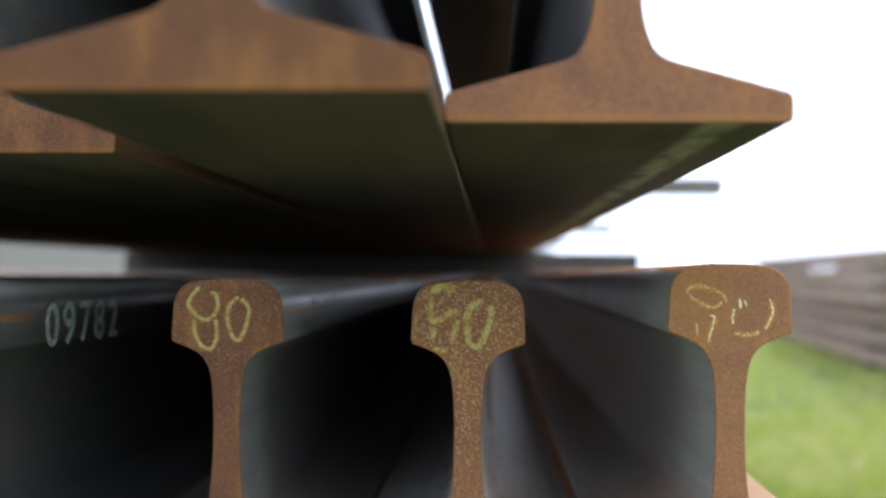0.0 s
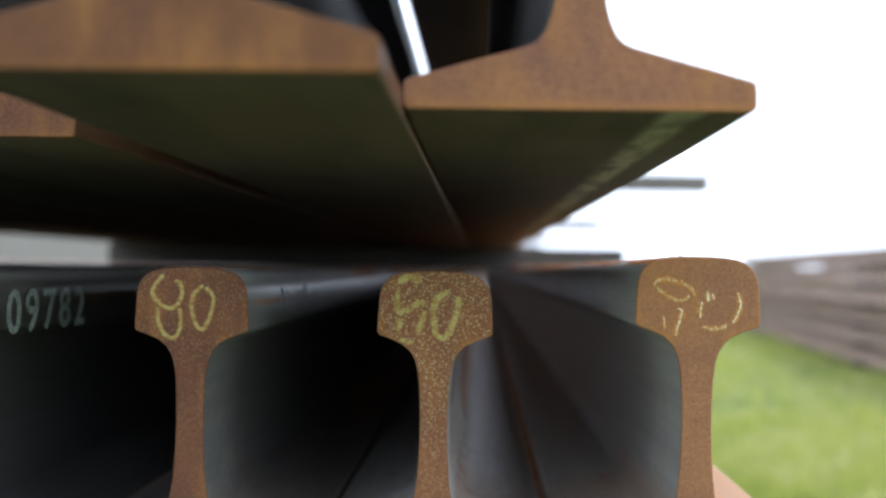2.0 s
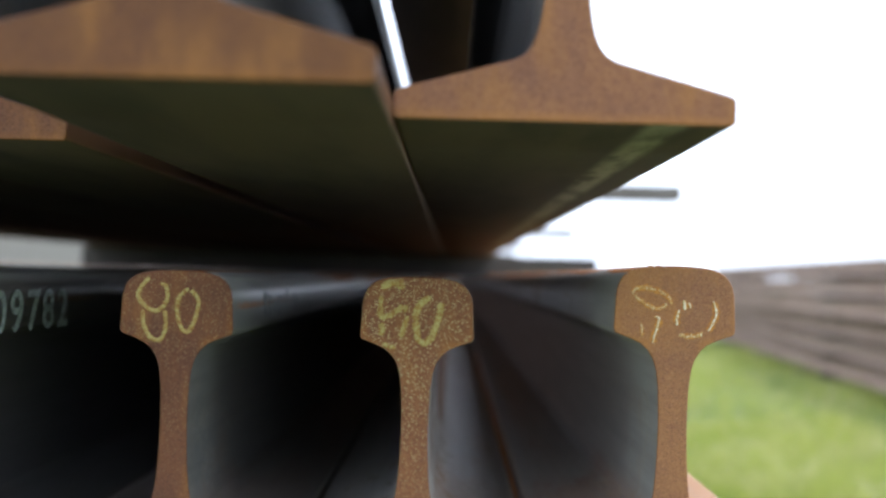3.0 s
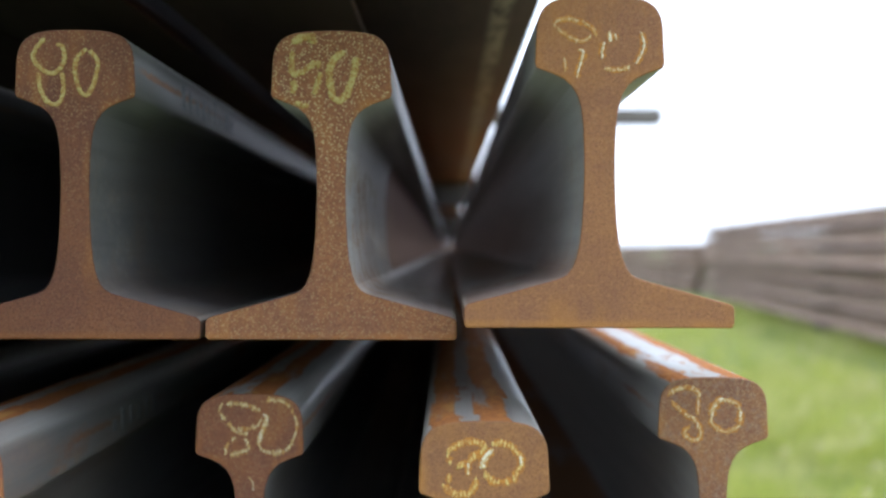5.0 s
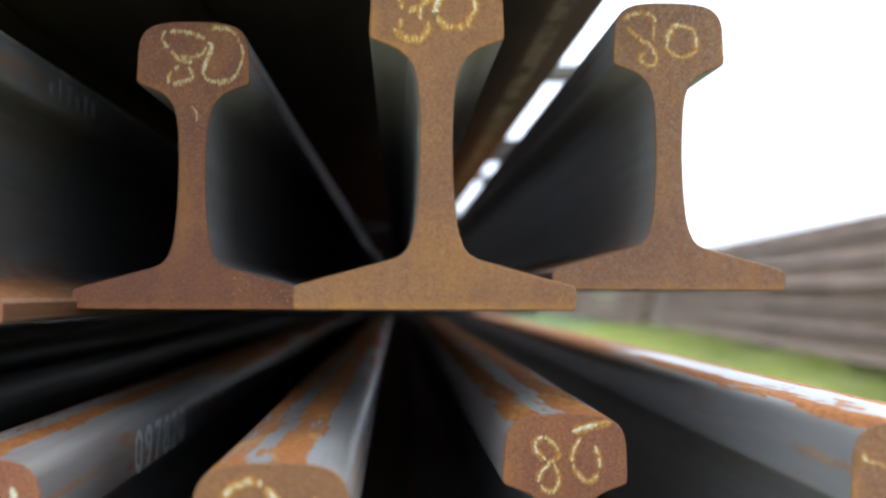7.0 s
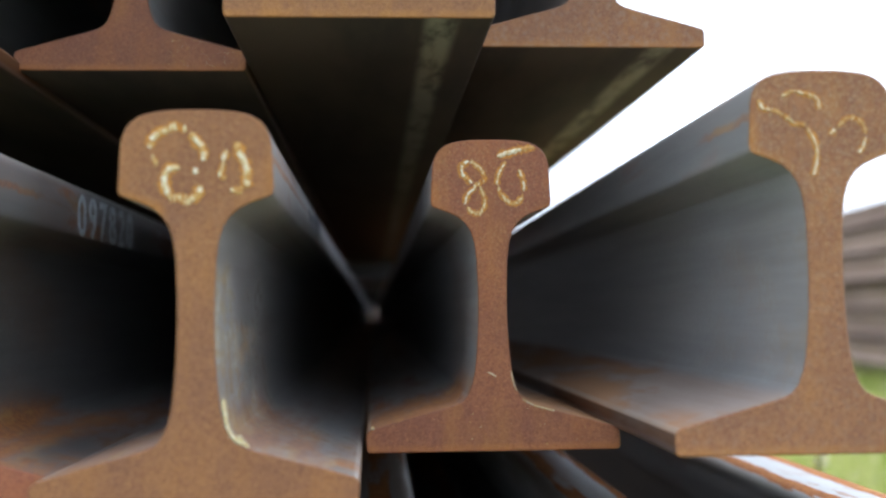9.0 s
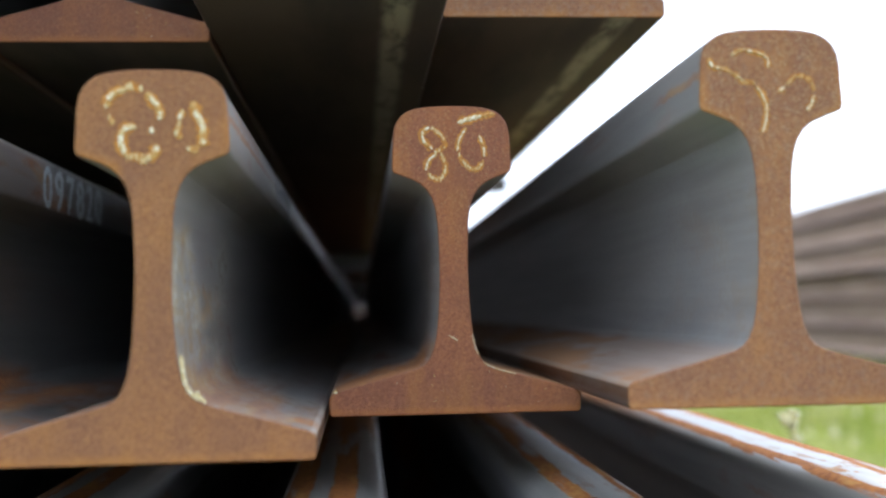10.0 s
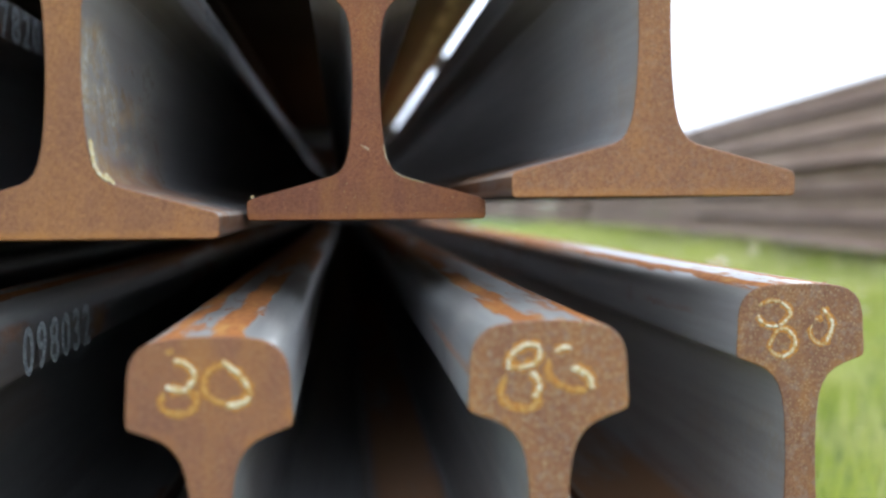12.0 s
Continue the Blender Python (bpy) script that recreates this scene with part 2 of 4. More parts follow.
    rough = n.math("ADD", n.math("MAXIMUM", n.math("MAXIMUM", n.ramp(n.math("SUBTRACT", fac, n.math("MULTIPLY", on_top, 0.12)), -0.12, 1, 0.33, 0.88), n.ramp(bloom, 0, 0.4, 0, 0.8)), n.ramp(under, 0, 1, 0, 0.85)), n.math("MULTIPLY", n.math("SUBTRACT", grit, 0.5), 0.10))
    n.bump(n.math("ADD", n.math("MULTIPLY", streak, 0.9), n.math("MULTIPLY", grit, 0.1)), 0.2, 0.0006)
    return n.done(colour, rough, Specular_IOR_Level=n.ramp(fac, 0, 0.8, 0.45, 0.12), Specular_Tint=(1.0, 0.94, 0.86))


def chalk(name, pale, deep):
    n = Nodes(name, 0.9)
    w = n.coords(kind="World")
    worn = n.ramp(n.noise(w, 520, 4), 0.42, 0.60)
    colour = n.mix(worn, pale, deep)
    n.bump(n.noise(w, 900, 3), 0.6, 0.0008)
    return n.done(colour)


def timber(name, a, b):
    n = Nodes(name, 0.85)
    grain = n.noise(n.coords((0.06, 1, 1)), 140, 6)
    colour = n.mix(n.ramp(grain, 0.3, 0.7), a, b)
    colour = n.mix(n.ramp(n.noise(n.coords(kind="World"), 9, 4), 0.45, 0.7, 0, 0.6), colour, (0.10, 0.085, 0.07))
    n.bump(grain, 0.5, 0.002)
    return n.done(colour)


def turf():
    n = Nodes("turf", 0.95)
    w = n.coords(kind="World")
    colour = n.mix(n.ramp(n.noise(w, 1.3, 5), 0.35, 0.65), (0.085, 0.14, 0.025), (0.15, 0.20, 0.04))
    colour = n.mix(n.ramp(n.noise(w, 30, 4), 0.5, 0.75, 0, 0.6), colour, (0.12, 0.095, 0.04))
    n.bump(n.noise(w, 60, 4), 0.8, 0.02)
    return n.done(colour)


def blade_green(name, a, b, dark=(0.22, 0.33, 0.05), light=(0.58, 0.58, 0.22)):
    n = Nodes(name, 0.55)
    geo = n.tree.nodes.new("ShaderNodeNewGeometry")
    colour = n.mix(geo.outputs["Random Per Island"], a, b)
    colour = n.mix(n.ramp(n.noise(n.coords(kind="World"), 5, 3), 0.48, 0.62), colour, dark)
    colour = n.mix(n.ramp(n.noise(n.coords(kind="World"), 2.6, 3), 0.45, 0.6), colour, light)
    mat = n.done(colour)
    leaf = n.tree.nodes.new("ShaderNodeBsdfTranslucent")
    both = n.tree.nodes.new("ShaderNodeMixShader")
    both.inputs[0].default_value = 0.45
    n.put(leaf.inputs[0], colour)
    n.put(both.inputs[1], n.bsdf.outputs[0])
    n.put(both.inputs[2], leaf.outputs[0])
    n.put(n.tree.nodes["Material Output"].inputs[0], both.outputs[0])
    return mat


def far_rust():
    """Weathered rails of the neighbouring stacks, brown all over."""
    n = Nodes("weathered_rail", 0.8)
    w = n.coords((1, 0.12, 1), "World")
    info = n.tree.nodes.new("ShaderNodeObjectInfo")
    colour = n.mix(n.ramp(n.noise(w, 9, 5), 0.35, 0.65), (0.27, 0.175, 0.12), (0.38, 0.265, 0.19))
    colour = n.mix(n.ramp(n.noise(w, 2.2, 3), 0.55, 0.72, 0, 0.35), colour, (0.34, 0.29, 0.24))
    colour = n.mix(info.outputs["Random"], colour, n.mix(0.35, colour, (0.12, 0.075, 0.05)))
    n.bump(n.noise(w, 60, 3), 0.4, 0.003)
    return n.done(colour)


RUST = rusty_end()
# one steel in several tones: shaded rails coloured darker, open right-hand ones lighter
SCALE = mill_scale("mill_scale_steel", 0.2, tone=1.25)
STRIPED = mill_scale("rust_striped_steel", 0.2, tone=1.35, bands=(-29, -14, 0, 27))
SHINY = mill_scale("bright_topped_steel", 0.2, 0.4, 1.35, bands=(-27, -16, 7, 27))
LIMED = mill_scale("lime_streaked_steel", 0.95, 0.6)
CLEAN = mill_scale("shaded_clean_steel", 0.2, 0.12, 0.7)
# pale streaks, and a high tone that puts the light on this web into colour
CLEAN_LIMED = mill_scale("lit_streaked_steel", 0.6, 0.3, 1.7, 0.8, 0.8)
SHADED = mill_scale("shaded_steel", 0.1, 0.1, 0.36, banded=0.15)
DIM = mill_scale("shaded_grey_steel", 0.2, 1.0, 0.75)
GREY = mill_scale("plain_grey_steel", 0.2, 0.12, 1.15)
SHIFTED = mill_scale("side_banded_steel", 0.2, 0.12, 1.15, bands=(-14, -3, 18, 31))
CREAM = chalk("cream_chalk", (0.74, 0.68, 0.50), (0.56, 0.38, 0.14))
YELLOW = chalk("yellow_chalk", (0.50, 0.41, 0.15), (0.40, 0.24, 0.06))
AMBER = chalk("rust_stained_chalk", (0.56, 0.33, 0.08), (0.46, 0.22, 0.05))
GOLD = chalk("golden_chalk", (0.66, 0.50, 0.17), (0.52, 0.31, 0.07))
BUFF = chalk("buff_chalk", (0.68, 0.59, 0.35), (0.55, 0.39, 0.15))
OCHRE = chalk("ochre_chalk_edge", (0.42, 0.30, 0.09), (0.33, 0.17, 0.05))
HALO = chalk("rust_bleeding_round_chalk", (0.52, 0.23, 0.035), (0.34, 0.14, 0.038))
RUNS = chalk("rusty_chalk_edge", (0.56, 0.36, 0.12), (0.44, 0.20, 0.045))
FADED = chalk("faded_stencil_paint", (0.26, 0.27, 0.28), (0.15, 0.155, 0.165))
DULL = chalk("dull_stencil_paint", (0.42, 0.47, 0.45), (0.19, 0.215, 0.21))
STENCIL = chalk("white_stencil_paint", (0.58, 0.62, 0.62), (0.28, 0.30, 0.31))
TIMBER = timber("grey_timber", (0.24, 0.22, 0.19), (0.14, 0.12, 0.10))
# timber coloured darker so that the shade between the rows is in it
DARKENED_TIMBER = timber("darkened_timber", (0.10, 0.085, 0.07), (0.05, 0.042, 0.036))
TURF = turf()
BLADE = blade_green("grass_blade", (0.41, 0.47, 0.07), (0.57, 0.59, 0.15), (0.31, 0.38, 0.055))
FLOWER = chalk("pale_flower", (0.75, 0.74, 0.60), (0.70, 0.58, 0.12))
FAR = far_rust()
CONCRETE = timber("weathered_concrete", (0.23, 0.21, 0.185), (0.18, 0.165, 0.145))


# ---- helpers ----
def mesh_of(name, bm, *mats):
    bmesh.ops.recalc_face_normals(bm, faces=bm.faces)
    me = bpy.data.meshes.new(name)
    bm.to_mesh(me)
    bm.free()
    for m in mats:
        me.materials.append(m)
    return me


def part(name, data, parent, label=""):
    ob = new(name, data)
    ob.parent = parent
    return tagged(ob, label) if label else ob


def box(bm, lo, hi, bevel=0.0):
    made = bmesh.ops.create_cube(bm, size=1)["verts"]
    for v in made:
        v.co = [lo[i] if c < 0 else hi[i] for i, c in enumerate(v.co)]
    if bevel:
        edges = list({e for v in made for e in v.link_edges})
        bmesh.ops.bevel(bm, geom=edges, offset=bevel, segments=2, affect="EDGES", profile=0.6)


# ---- ground ----
GROUND_Z = -0.52
bm = bmesh.new()
bmesh.ops.create_grid(bm, x_segments=60, y_segments=60, size=60)
for v in bm.verts:
    v.co.x, v.co.y = v.co.x * abs(v.co.x / 60) ** 1.2 * 30, v.co.y * abs(v.co.y / 60) ** 1.2 * 30
    near = max(0.0, 1 - max(abs(v.co.x), abs(v.co.y)) / 40)
    v.co.z = GROUND_Z + (0.05 * near * noise.noise((v.co.x * 0.4, v.co.y * 0.4, 0)) if abs(v.co.x) > 2 else 0)
ground = tagged(new("ground", mesh_of("ground", bm, TURF)), "rough green turf of the storage yard", "ground", kind="structure")

# ---- rails ----
# half of the cross-section in millimetres, from the crown of the head down to the foot
HEAD = [(0, 184.6), (8, 184.5), (16, 184.0), (22, 183.0), (26.5, 181.4), (30, 179.0), (32.6, 175.8), (34.2, 172), (35.1, 167), (35.4, 160),
        (36, 148), (35.8, 145.8), (34.8, 144.2), (26, 141.0), (20, 138.2), (15.8, 134.6)]
WEB = [(15.8, 134.6), (12.6, 129.5), (10.6, 123), (9.3, 113), (8.7, 98), (8.6, 86), (9.0, 71), (9.8, 58), (11.0, 47), (12.6, 39.5), (15.2, 33)]
FOOT = [(15.2, 33), (18, 29.6), (22, 27.4), (28, 25.6), (50, 19.6), (72.2, 13.5), (74.1, 12.4), (75, 10.6), (75, 2.4), (74.4, 0.8), (72.8, 0)]


def section(name, half, length, mats, closed_top, closed_bottom):
    """One length of the rail: head, web or foot, with softened arrises at both ends."""
    pts = [(x / 1000, z / 1000) for x, z in half]
    ring = pts + [(-x, z) for x, z in reversed(pts) if x > 1e-6]
    count = len(ring)
    mid = sum(z for _, z in ring) / count
    skip = set()
    if not closed_top:
        skip.add(count - 1)
    if not closed_bottom:
        skip.add(len(pts) - 1)
    inset = []
    for i, (x, z) in enumerate(ring):
        ax, az = ring[i - 1] if (i - 1) % count not in skip else (x, z)
        bx, bz = ring[(i + 1) % count] if i not in skip else (x, z)
        nx, nz = (bz - az), -(bx - ax)
        if (i - 1) % count in skip or i in skip:
            nx, nz = -x, 0
        size = math.hypot(nx, nz) or 1
        inset.append((x + nx / size * 0.0008, z + nz / size * 0.0008))
    bm = bmesh.new()
    rows = []
    for y, profile in ((0, inset), (0.0008, ring), (0.12, ring), (0.5, ring), (2, ring), (length - 0.0008, ring), (length, inset)):
        rows.append([bm.verts.new((x, y, z)) for x, z in profile])
    bm.faces.new(rows[0])
    bm.faces.new(rows[-1][::-1])
    for k, (a, b) in enumerate(zip(rows, rows[1:])):
        for i in range(count):
            if i not in skip:
                f = bm.faces.new((a[i], b[i], b[(i + 1) % count], a[(i + 1) % count]))
                f.smooth = True
                f.material_index = 0 if k in (0, 5) else 1
    return mesh_of(name, bm, *mats)


def rail_meshes(length, mats):
    return (("rail_head", section("rail_head", HEAD, length, mats, True, False)), ("rail_web", section("rail_web", WEB, length, mats, False, False)),
            ("rail_foot", section("rail_foot", FOOT, length, mats, False, True)))


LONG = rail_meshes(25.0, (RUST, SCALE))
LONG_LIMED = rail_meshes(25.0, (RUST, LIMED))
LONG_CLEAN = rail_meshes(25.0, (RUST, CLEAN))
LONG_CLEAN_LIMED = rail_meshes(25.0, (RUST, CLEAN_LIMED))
LONG_SHADED = rail_meshes(25.0, (RUST, SHADED))
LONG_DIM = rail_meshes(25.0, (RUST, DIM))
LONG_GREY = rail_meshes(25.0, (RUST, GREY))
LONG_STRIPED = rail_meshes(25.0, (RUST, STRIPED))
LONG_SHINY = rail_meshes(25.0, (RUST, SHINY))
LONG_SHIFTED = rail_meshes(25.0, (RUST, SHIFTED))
PLAIN = "rusty cut end and blue-grey mill scale steel rail"


def rail(x, y, z, tint=(1, 1, 1, 0.15), label=PLAIN, group="rails of the stack", pieces=LONG, lean=0.0):
    ob = new("rail")
    ob.matrix_basis = pose(x, y, z, 0, lean, 0)
    tagged(ob, label, "steel rail", group)
    for name, data in pieces:
        part(name, data, ob).color = tint
    return ob


# chalked figures on the heads: d dabbed, s solid; width and places in millimetres from the middle of the foot
MARKS = {}
MARKS["B1"] = (
    ("s", 3.0, ((-18.0, 179.6), (-23.6, 172.7), (-24.6, 166.9), (-18.5, 160.1), (-11.7, 158.9), (-6.7, 165.2), (-7.2, 174.0), (-11.0, 176.0))),
    ("s", 3.0, ((-21.8, 158.9), (-20.6, 148.8), (-15.5, 141.2), (-9.7, 140.5), (-6.7, 148.8), (-7.7, 158.9))),
    ("s", 3.0, ((7.2, 173.2), (1.4, 167.7), (0.1, 158.9), (3.2, 148.3), (7.2, 145.8), (11.7, 153.3), (13.5, 165.9), (8.7, 172.0))),
)
MARKS["B2"] = (
    ("s", 5.5, ((-23.4, 176.8), (-18.7, 179.8), (-11.6, 181.2), (-11.8, 176.4))),
    ("s", 3.6, ((-23.4, 172.1), (-23.6, 164.4), (-24.0, 158.5))),
    ("s", 4.1, ((-24.0, 157.9), (-16.3, 160.3), (-10.4, 165.0), (-6.3, 163.0))),
    ("s", 4.3, ((-22.0, 154.9), (-22.8, 146.7))),
    ("s", 3.6, ((-6.3, 159.7), (-8.0, 153.7), (-10.4, 146.1))),
    ("s", 4.7, ((7.9, 172.1), (2.0, 167.9), (-0.9, 160.8), (-0.9, 153.7), (0.8, 145.5), (4.4, 142.5), (8.5, 145.5), (12.1, 153.7), (13.8, 160.8), (15.0, 168.5))),
    ("s", 3.1, ((-21.6, 141.9), (-17.5, 140.0), (-13.4, 139.6))),
)
MARKS["B3"] = (
    ("d", 1.7, ((-25.2, 168.0), (-23.5, 170.3), (-20.1, 171.2), (-16.2, 171.2), (-12.2, 170.3), (-7.7, 168.6), (-3.8, 165.8), (-2.1, 162.4))),
    ("d", 1.7, ((-22.9, 165.8), (-19.5, 163.0), (-15.6, 160.7), (-11.1, 159.0), (-6.6, 160.1), (-5.5, 161.8))),
    ("s", 1.7, ((-12.2, 154.0), (-9.4, 153.4), (-10.0, 148.9), (-11.7, 143.8), (-12.8, 138.7))),
    ("d", 1.5, ((-19.5, 148.9), (-19.0, 143.2))),
    ("s", 2.0, ((5.2, 164.7), (5.8, 158.5))),
    ("s", 1.5, ((8.1, 163.5), (9.2, 159.6))),
    ("s", 1.8, ((2.4, 158.5), (1.3, 153.4), (1.3, 149.4))),
    ("d", 1.8, ((3.0, 143.8), (6.9, 143.2), (11.4, 143.2), (15.9, 144.4))),
    ("s", 1.7, ((22.7, 164.1), (24.4, 157.9), (23.3, 152.8), (19.9, 146.6))),
)
MARKS["C1"] = (
    ("d", 2.7, ((-20.4, 173.5), (-17.8, 177.4), (-9.8, 178.0), (-1.9, 177.2), (6.1, 174.0))),
    ("d", 2.5, ((-19.1, 170.8), (-13.8, 164.7), (-8.5, 159.4), (-1.9, 158.1))),
    ("d", 2.5, ((-7.2, 161.5), (-0.5, 161.8), (4.8, 163.4), (8.8, 168.7))),
    ("s", 3.2, ((9.0, 171.3), (11.4, 168.1), (8.0, 158.6), (6.4, 152.7))),
    ("d", 2.6, ((-9.8, 155.4), (-15.1, 150.1), (-15.1, 144.8), (-7.2, 145.3), (-0.5, 148.8), (-3.2, 155.4))),
    ("d", 2.8, ((6.1, 152.2), (8.8, 147.4), (16.7, 145.6), (24.7, 147.4), (30.0, 156.7), (31.3, 166.0), (27.3, 175.3), (20.7, 180.6), (12.7, 182.7))),
)
MARKS["C2"] = (
    ("d", 2.8, ((-19.7, 168.1), (-17.2, 170.1), (-13.6, 171.6), (-9.5, 172.9), (-5.4, 173.2), (-1.8, 172.1), (0.7, 170.1))),
    ("d", 2.6, ((-20.2, 165.5), (-18.7, 161.9))),
    ("d", 2.8, ((-0.3, 169.1), (-2.9, 166.5), (-5.4, 165.5), (-8.5, 161.9), (-11.5, 160.9), (-14.6, 159.4))),
    ("s", 1.6, ((-8.7, 162.9), (-9.0, 154.3))),
    ("d", 2.4, ((-19.2, 155.3), (-19.7, 150.2))),
    ("d", 2.8, ((-22.3, 148.6), (-18.7, 146.1), (-14.6, 144.0), (-11.0, 144.3), (-8.0, 144.6), (-4.9, 149.2), (-4.9, 152.7))),
    ("s", 3.4, ((4.8, 169.1), (1.7, 165.5), (-0.8, 161.4), (-0.8, 158.3))),
    ("d", 2.9, ((4.8, 171.6), (8.9, 172.6), (13.0, 171.6), (16.5, 169.1), (19.6, 165.0), (20.6, 161.4), (18.1, 156.8), (17.1, 153.2), (13.0, 151.2), (8.9, 150.7), (4.3, 151.7), (0.7, 155.3))),
    ("s", 2.2, ((19.6, 165.5), (20.3, 160.4))),
)
MARKS["C3"] = (
    ("d", 2.2, ((-29.3, 173.1), (-25.6, 175.6), (-21.9, 176.8), (-18.2, 177.8), (-14.5, 177.4), (-11.4, 176.2), (-8.9, 173.1))),
    ("s", 0.9, ((-9.8, 173.1), (-9.9, 166.9), (-10.1, 159.5))),
    ("d", 1.9, ((-26.8, 168.1), (-23.8, 165.1), (-20.0, 162.0), (-16.3, 158.9), (-13.2, 157.6))),
    ("d", 2.2, ((-13.9, 158.2), (-10.1, 154.5), (-8.3, 149.6), (-8.9, 145.3), (-12.6, 143.2), (-16.3, 145.3), (-18.8, 148.4), (-15.7, 152.1))),
    ("s", 1.6, ((-10.1, 154.5), (-10.0, 150.8))),
    ("s", 3.4, ((6.6, 170.6), (2.8, 168.1), (-0.2, 163.8), (-1.2, 159.2))),
    ("s", 2.6, ((17.1, 163.2), (17.7, 158.2), (16.5, 153.3))),
    ("d", 2.2, ((7.8, 169.4), (11.5, 168.8), (15.2, 167.5), (17.1, 163.8))),
    ("d", 2.2, ((-1.5, 157.6), (-0.9, 154.5), (2.8, 150.8), (7.8, 149.0), (12.7, 150.2), (17.1, 152.7))),
)
MARKS["D1"] = (
    ("s", 3.2, ((-21.0, 166.3), (-20.7, 169.8), (-17.5, 173.2), (-13.7, 174.6))),
    ("d", 2.8, ((-13.7, 175.3), (-9.2, 176.7), (-5.0, 175.3))),
    ("s", 3.0, ((-2.6, 173.5), (1.2, 169.1), (3.3, 164.9), (3.7, 160.5))),
    ("d", 2.3, ((-19.6, 162.1), (-18.2, 160.0))),
    ("s", 3.4, ((-7.4, 157.3), (-12.2, 156.6), (-14.3, 153.1), (-14.3, 148.2), (-11.7, 144.1))),
    ("d", 3.0, ((-11.7, 143.4), (-7.1, 143.1), (-2.9, 141.7))),
    ("s", 3.4, ((-2.9, 142.0), (1.2, 144.8), (1.9, 148.9))),
    ("s", 3.0, ((-0.7, 157.3), (0.0, 154.2))),
    ("s", 3.7, ((18.6, 169.1), (20.0, 164.9), (22.8, 159.3), (23.7, 153.8), (23.4, 148.0))),
    ("s", 2.3, ((14.4, 165.6), (12.3, 160.7))),
    ("s", 2.3, ((11.7, 153.8), (14.0, 152.1))),
    ("d", 2.3, ((13.0, 160.0), (11.2, 154.1))),
    ("d", 2.5, ((16.8, 146.9), (20.7, 146.6))),
)
MARKS["D2"] = (
    ("s", 2.2, ((-13.2, 171.8), (-17.3, 168.5), (-16.7, 163.5), (-11.4, 158.4))),
    ("d", 1.8, ((-11.8, 171.4), (-5.9, 166.5), (-3.9, 160.6), (-9.8, 156.6))),
    ("s", 1.8, ((-8.9, 155.7), (-13.8, 151.7), (-15.7, 145.8))),
    ("d", 2.2, ((-5.9, 154.7), (-3.9, 148.8), (-4.9, 142.9), (-8.9, 139.9), (-13.8, 142.9))),
    ("s", 3.2, ((3.9, 174.4), (13.8, 177.3), (26.6, 180.3))),
    ("s", 1.5, ((8.9, 171.4), (4.5, 163.5), (3.7, 157.2))),
    ("d", 2.2, ((4.5, 154.7), (8.9, 148.2), (13.8, 145.8), (18.7, 149.8))),
    ("s", 1.8, ((16.7, 166.5), (19.3, 159.6), (19.7, 153.7))),
)
MARKS["D3"] = (
    ("s", 1.8, ((-31.1, 170.0), (-29.2, 165.8), (-25.4, 165.1))),
    ("d", 1.3, ((-25.4, 165.3), (-19.8, 163.0), (-14.1, 158.7), (-8.4, 157.3))),
    ("d", 1.4, ((-18.8, 171.9), (-16.0, 173.2), (-13.1, 174.3))),
    ("s", 1.7, ((-12.4, 173.8), (-8.4, 172.9), (-3.7, 171.5))),
    ("s", 1.1, ((-3.7, 171.9), (-1.3, 169.1), (-1.3, 164.7))),
    ("s", 1.3, ((-7.5, 155.9), (-4.6, 151.6), (-2.7, 145.9), (-3.2, 139.3), (-5.1, 133.2))),
    ("s", 1.9, ((3.4, 153.0), (6.7, 155.4))),
    ("d", 1.2, ((7.7, 156.8), (12.4, 160.6), (17.1, 160.6), (20.4, 157.8), (21.4, 153.5))),
    ("s", 1.4, ((21.4, 151.6), (19.9, 146.9), (17.6, 144.1))),
)
MARKS["E1"] = (
    ("s", 2.6, ((-14.9, 174.8), (-9.5, 172.9), (-6.4, 169.3), (-6.4, 165.7), (-9.5, 162.6))),
    ("s", 3.0, ((-18.6, 163.0), (-14.3, 161.8), (-9.5, 161.4))),
    ("d", 2.1, ((-9.5, 161.4), (-5.2, 158.4), (-6.4, 153.5), (-11.9, 151.1), (-17.4, 151.7), (-20.4, 154.7), (-19.8, 159.6))),
    ("d", 1.8, ((-17.4, 177.8), (-15.5, 178.4))),
    ("s", 2.6, ((6.3, 173.6), (10.6, 169.9), (14.8, 165.7), (17.2, 161.4), (17.8, 157.8))),
    ("s", 3.6, ((17.8, 157.4), (13.6, 155.3), (7.5, 154.1))),
    ("d", 2.1, ((7.5, 154.7), (1.5, 157.2), (-2.2, 162.0), (-1.0, 167.5), (2.7, 171.1), (6.3, 173.6))),
)
MARKS["E2"] = (
    ("s", 2.6, ((-18.2, 162.8), (-17.6, 168.0), (-13.7, 171.9), (-8.4, 173.9), (-3.9, 172.6))),
    ("s", 2.3, ((-17.6, 164.1), (-11.0, 164.1), (-5.2, 166.7), (-3.9, 171.9))),
    ("s", 2.6, ((-8.4, 162.1), (-5.2, 158.8), (-4.5, 154.3), (-7.1, 150.4))),
    ("d", 2.3, ((-7.1, 150.4), (-4.5, 148.4), (-8.4, 145.8), (-13.7, 145.8), (-19.5, 148.4), (-21.5, 154.3), (-19.5, 158.8))),
    ("s", 2.4, ((2.7, 170.6), (7.3, 172.6), (9.9, 171.9))),
    ("d", 2.1, ((0.1, 166.7), (-0.6, 162.1), (2.0, 157.5), (8.6, 154.3), (16.4, 153.0))),
    ("s", 3.3, ((9.9, 163.4), (15.1, 161.5), (18.4, 158.2), (19.0, 153.6))),
)
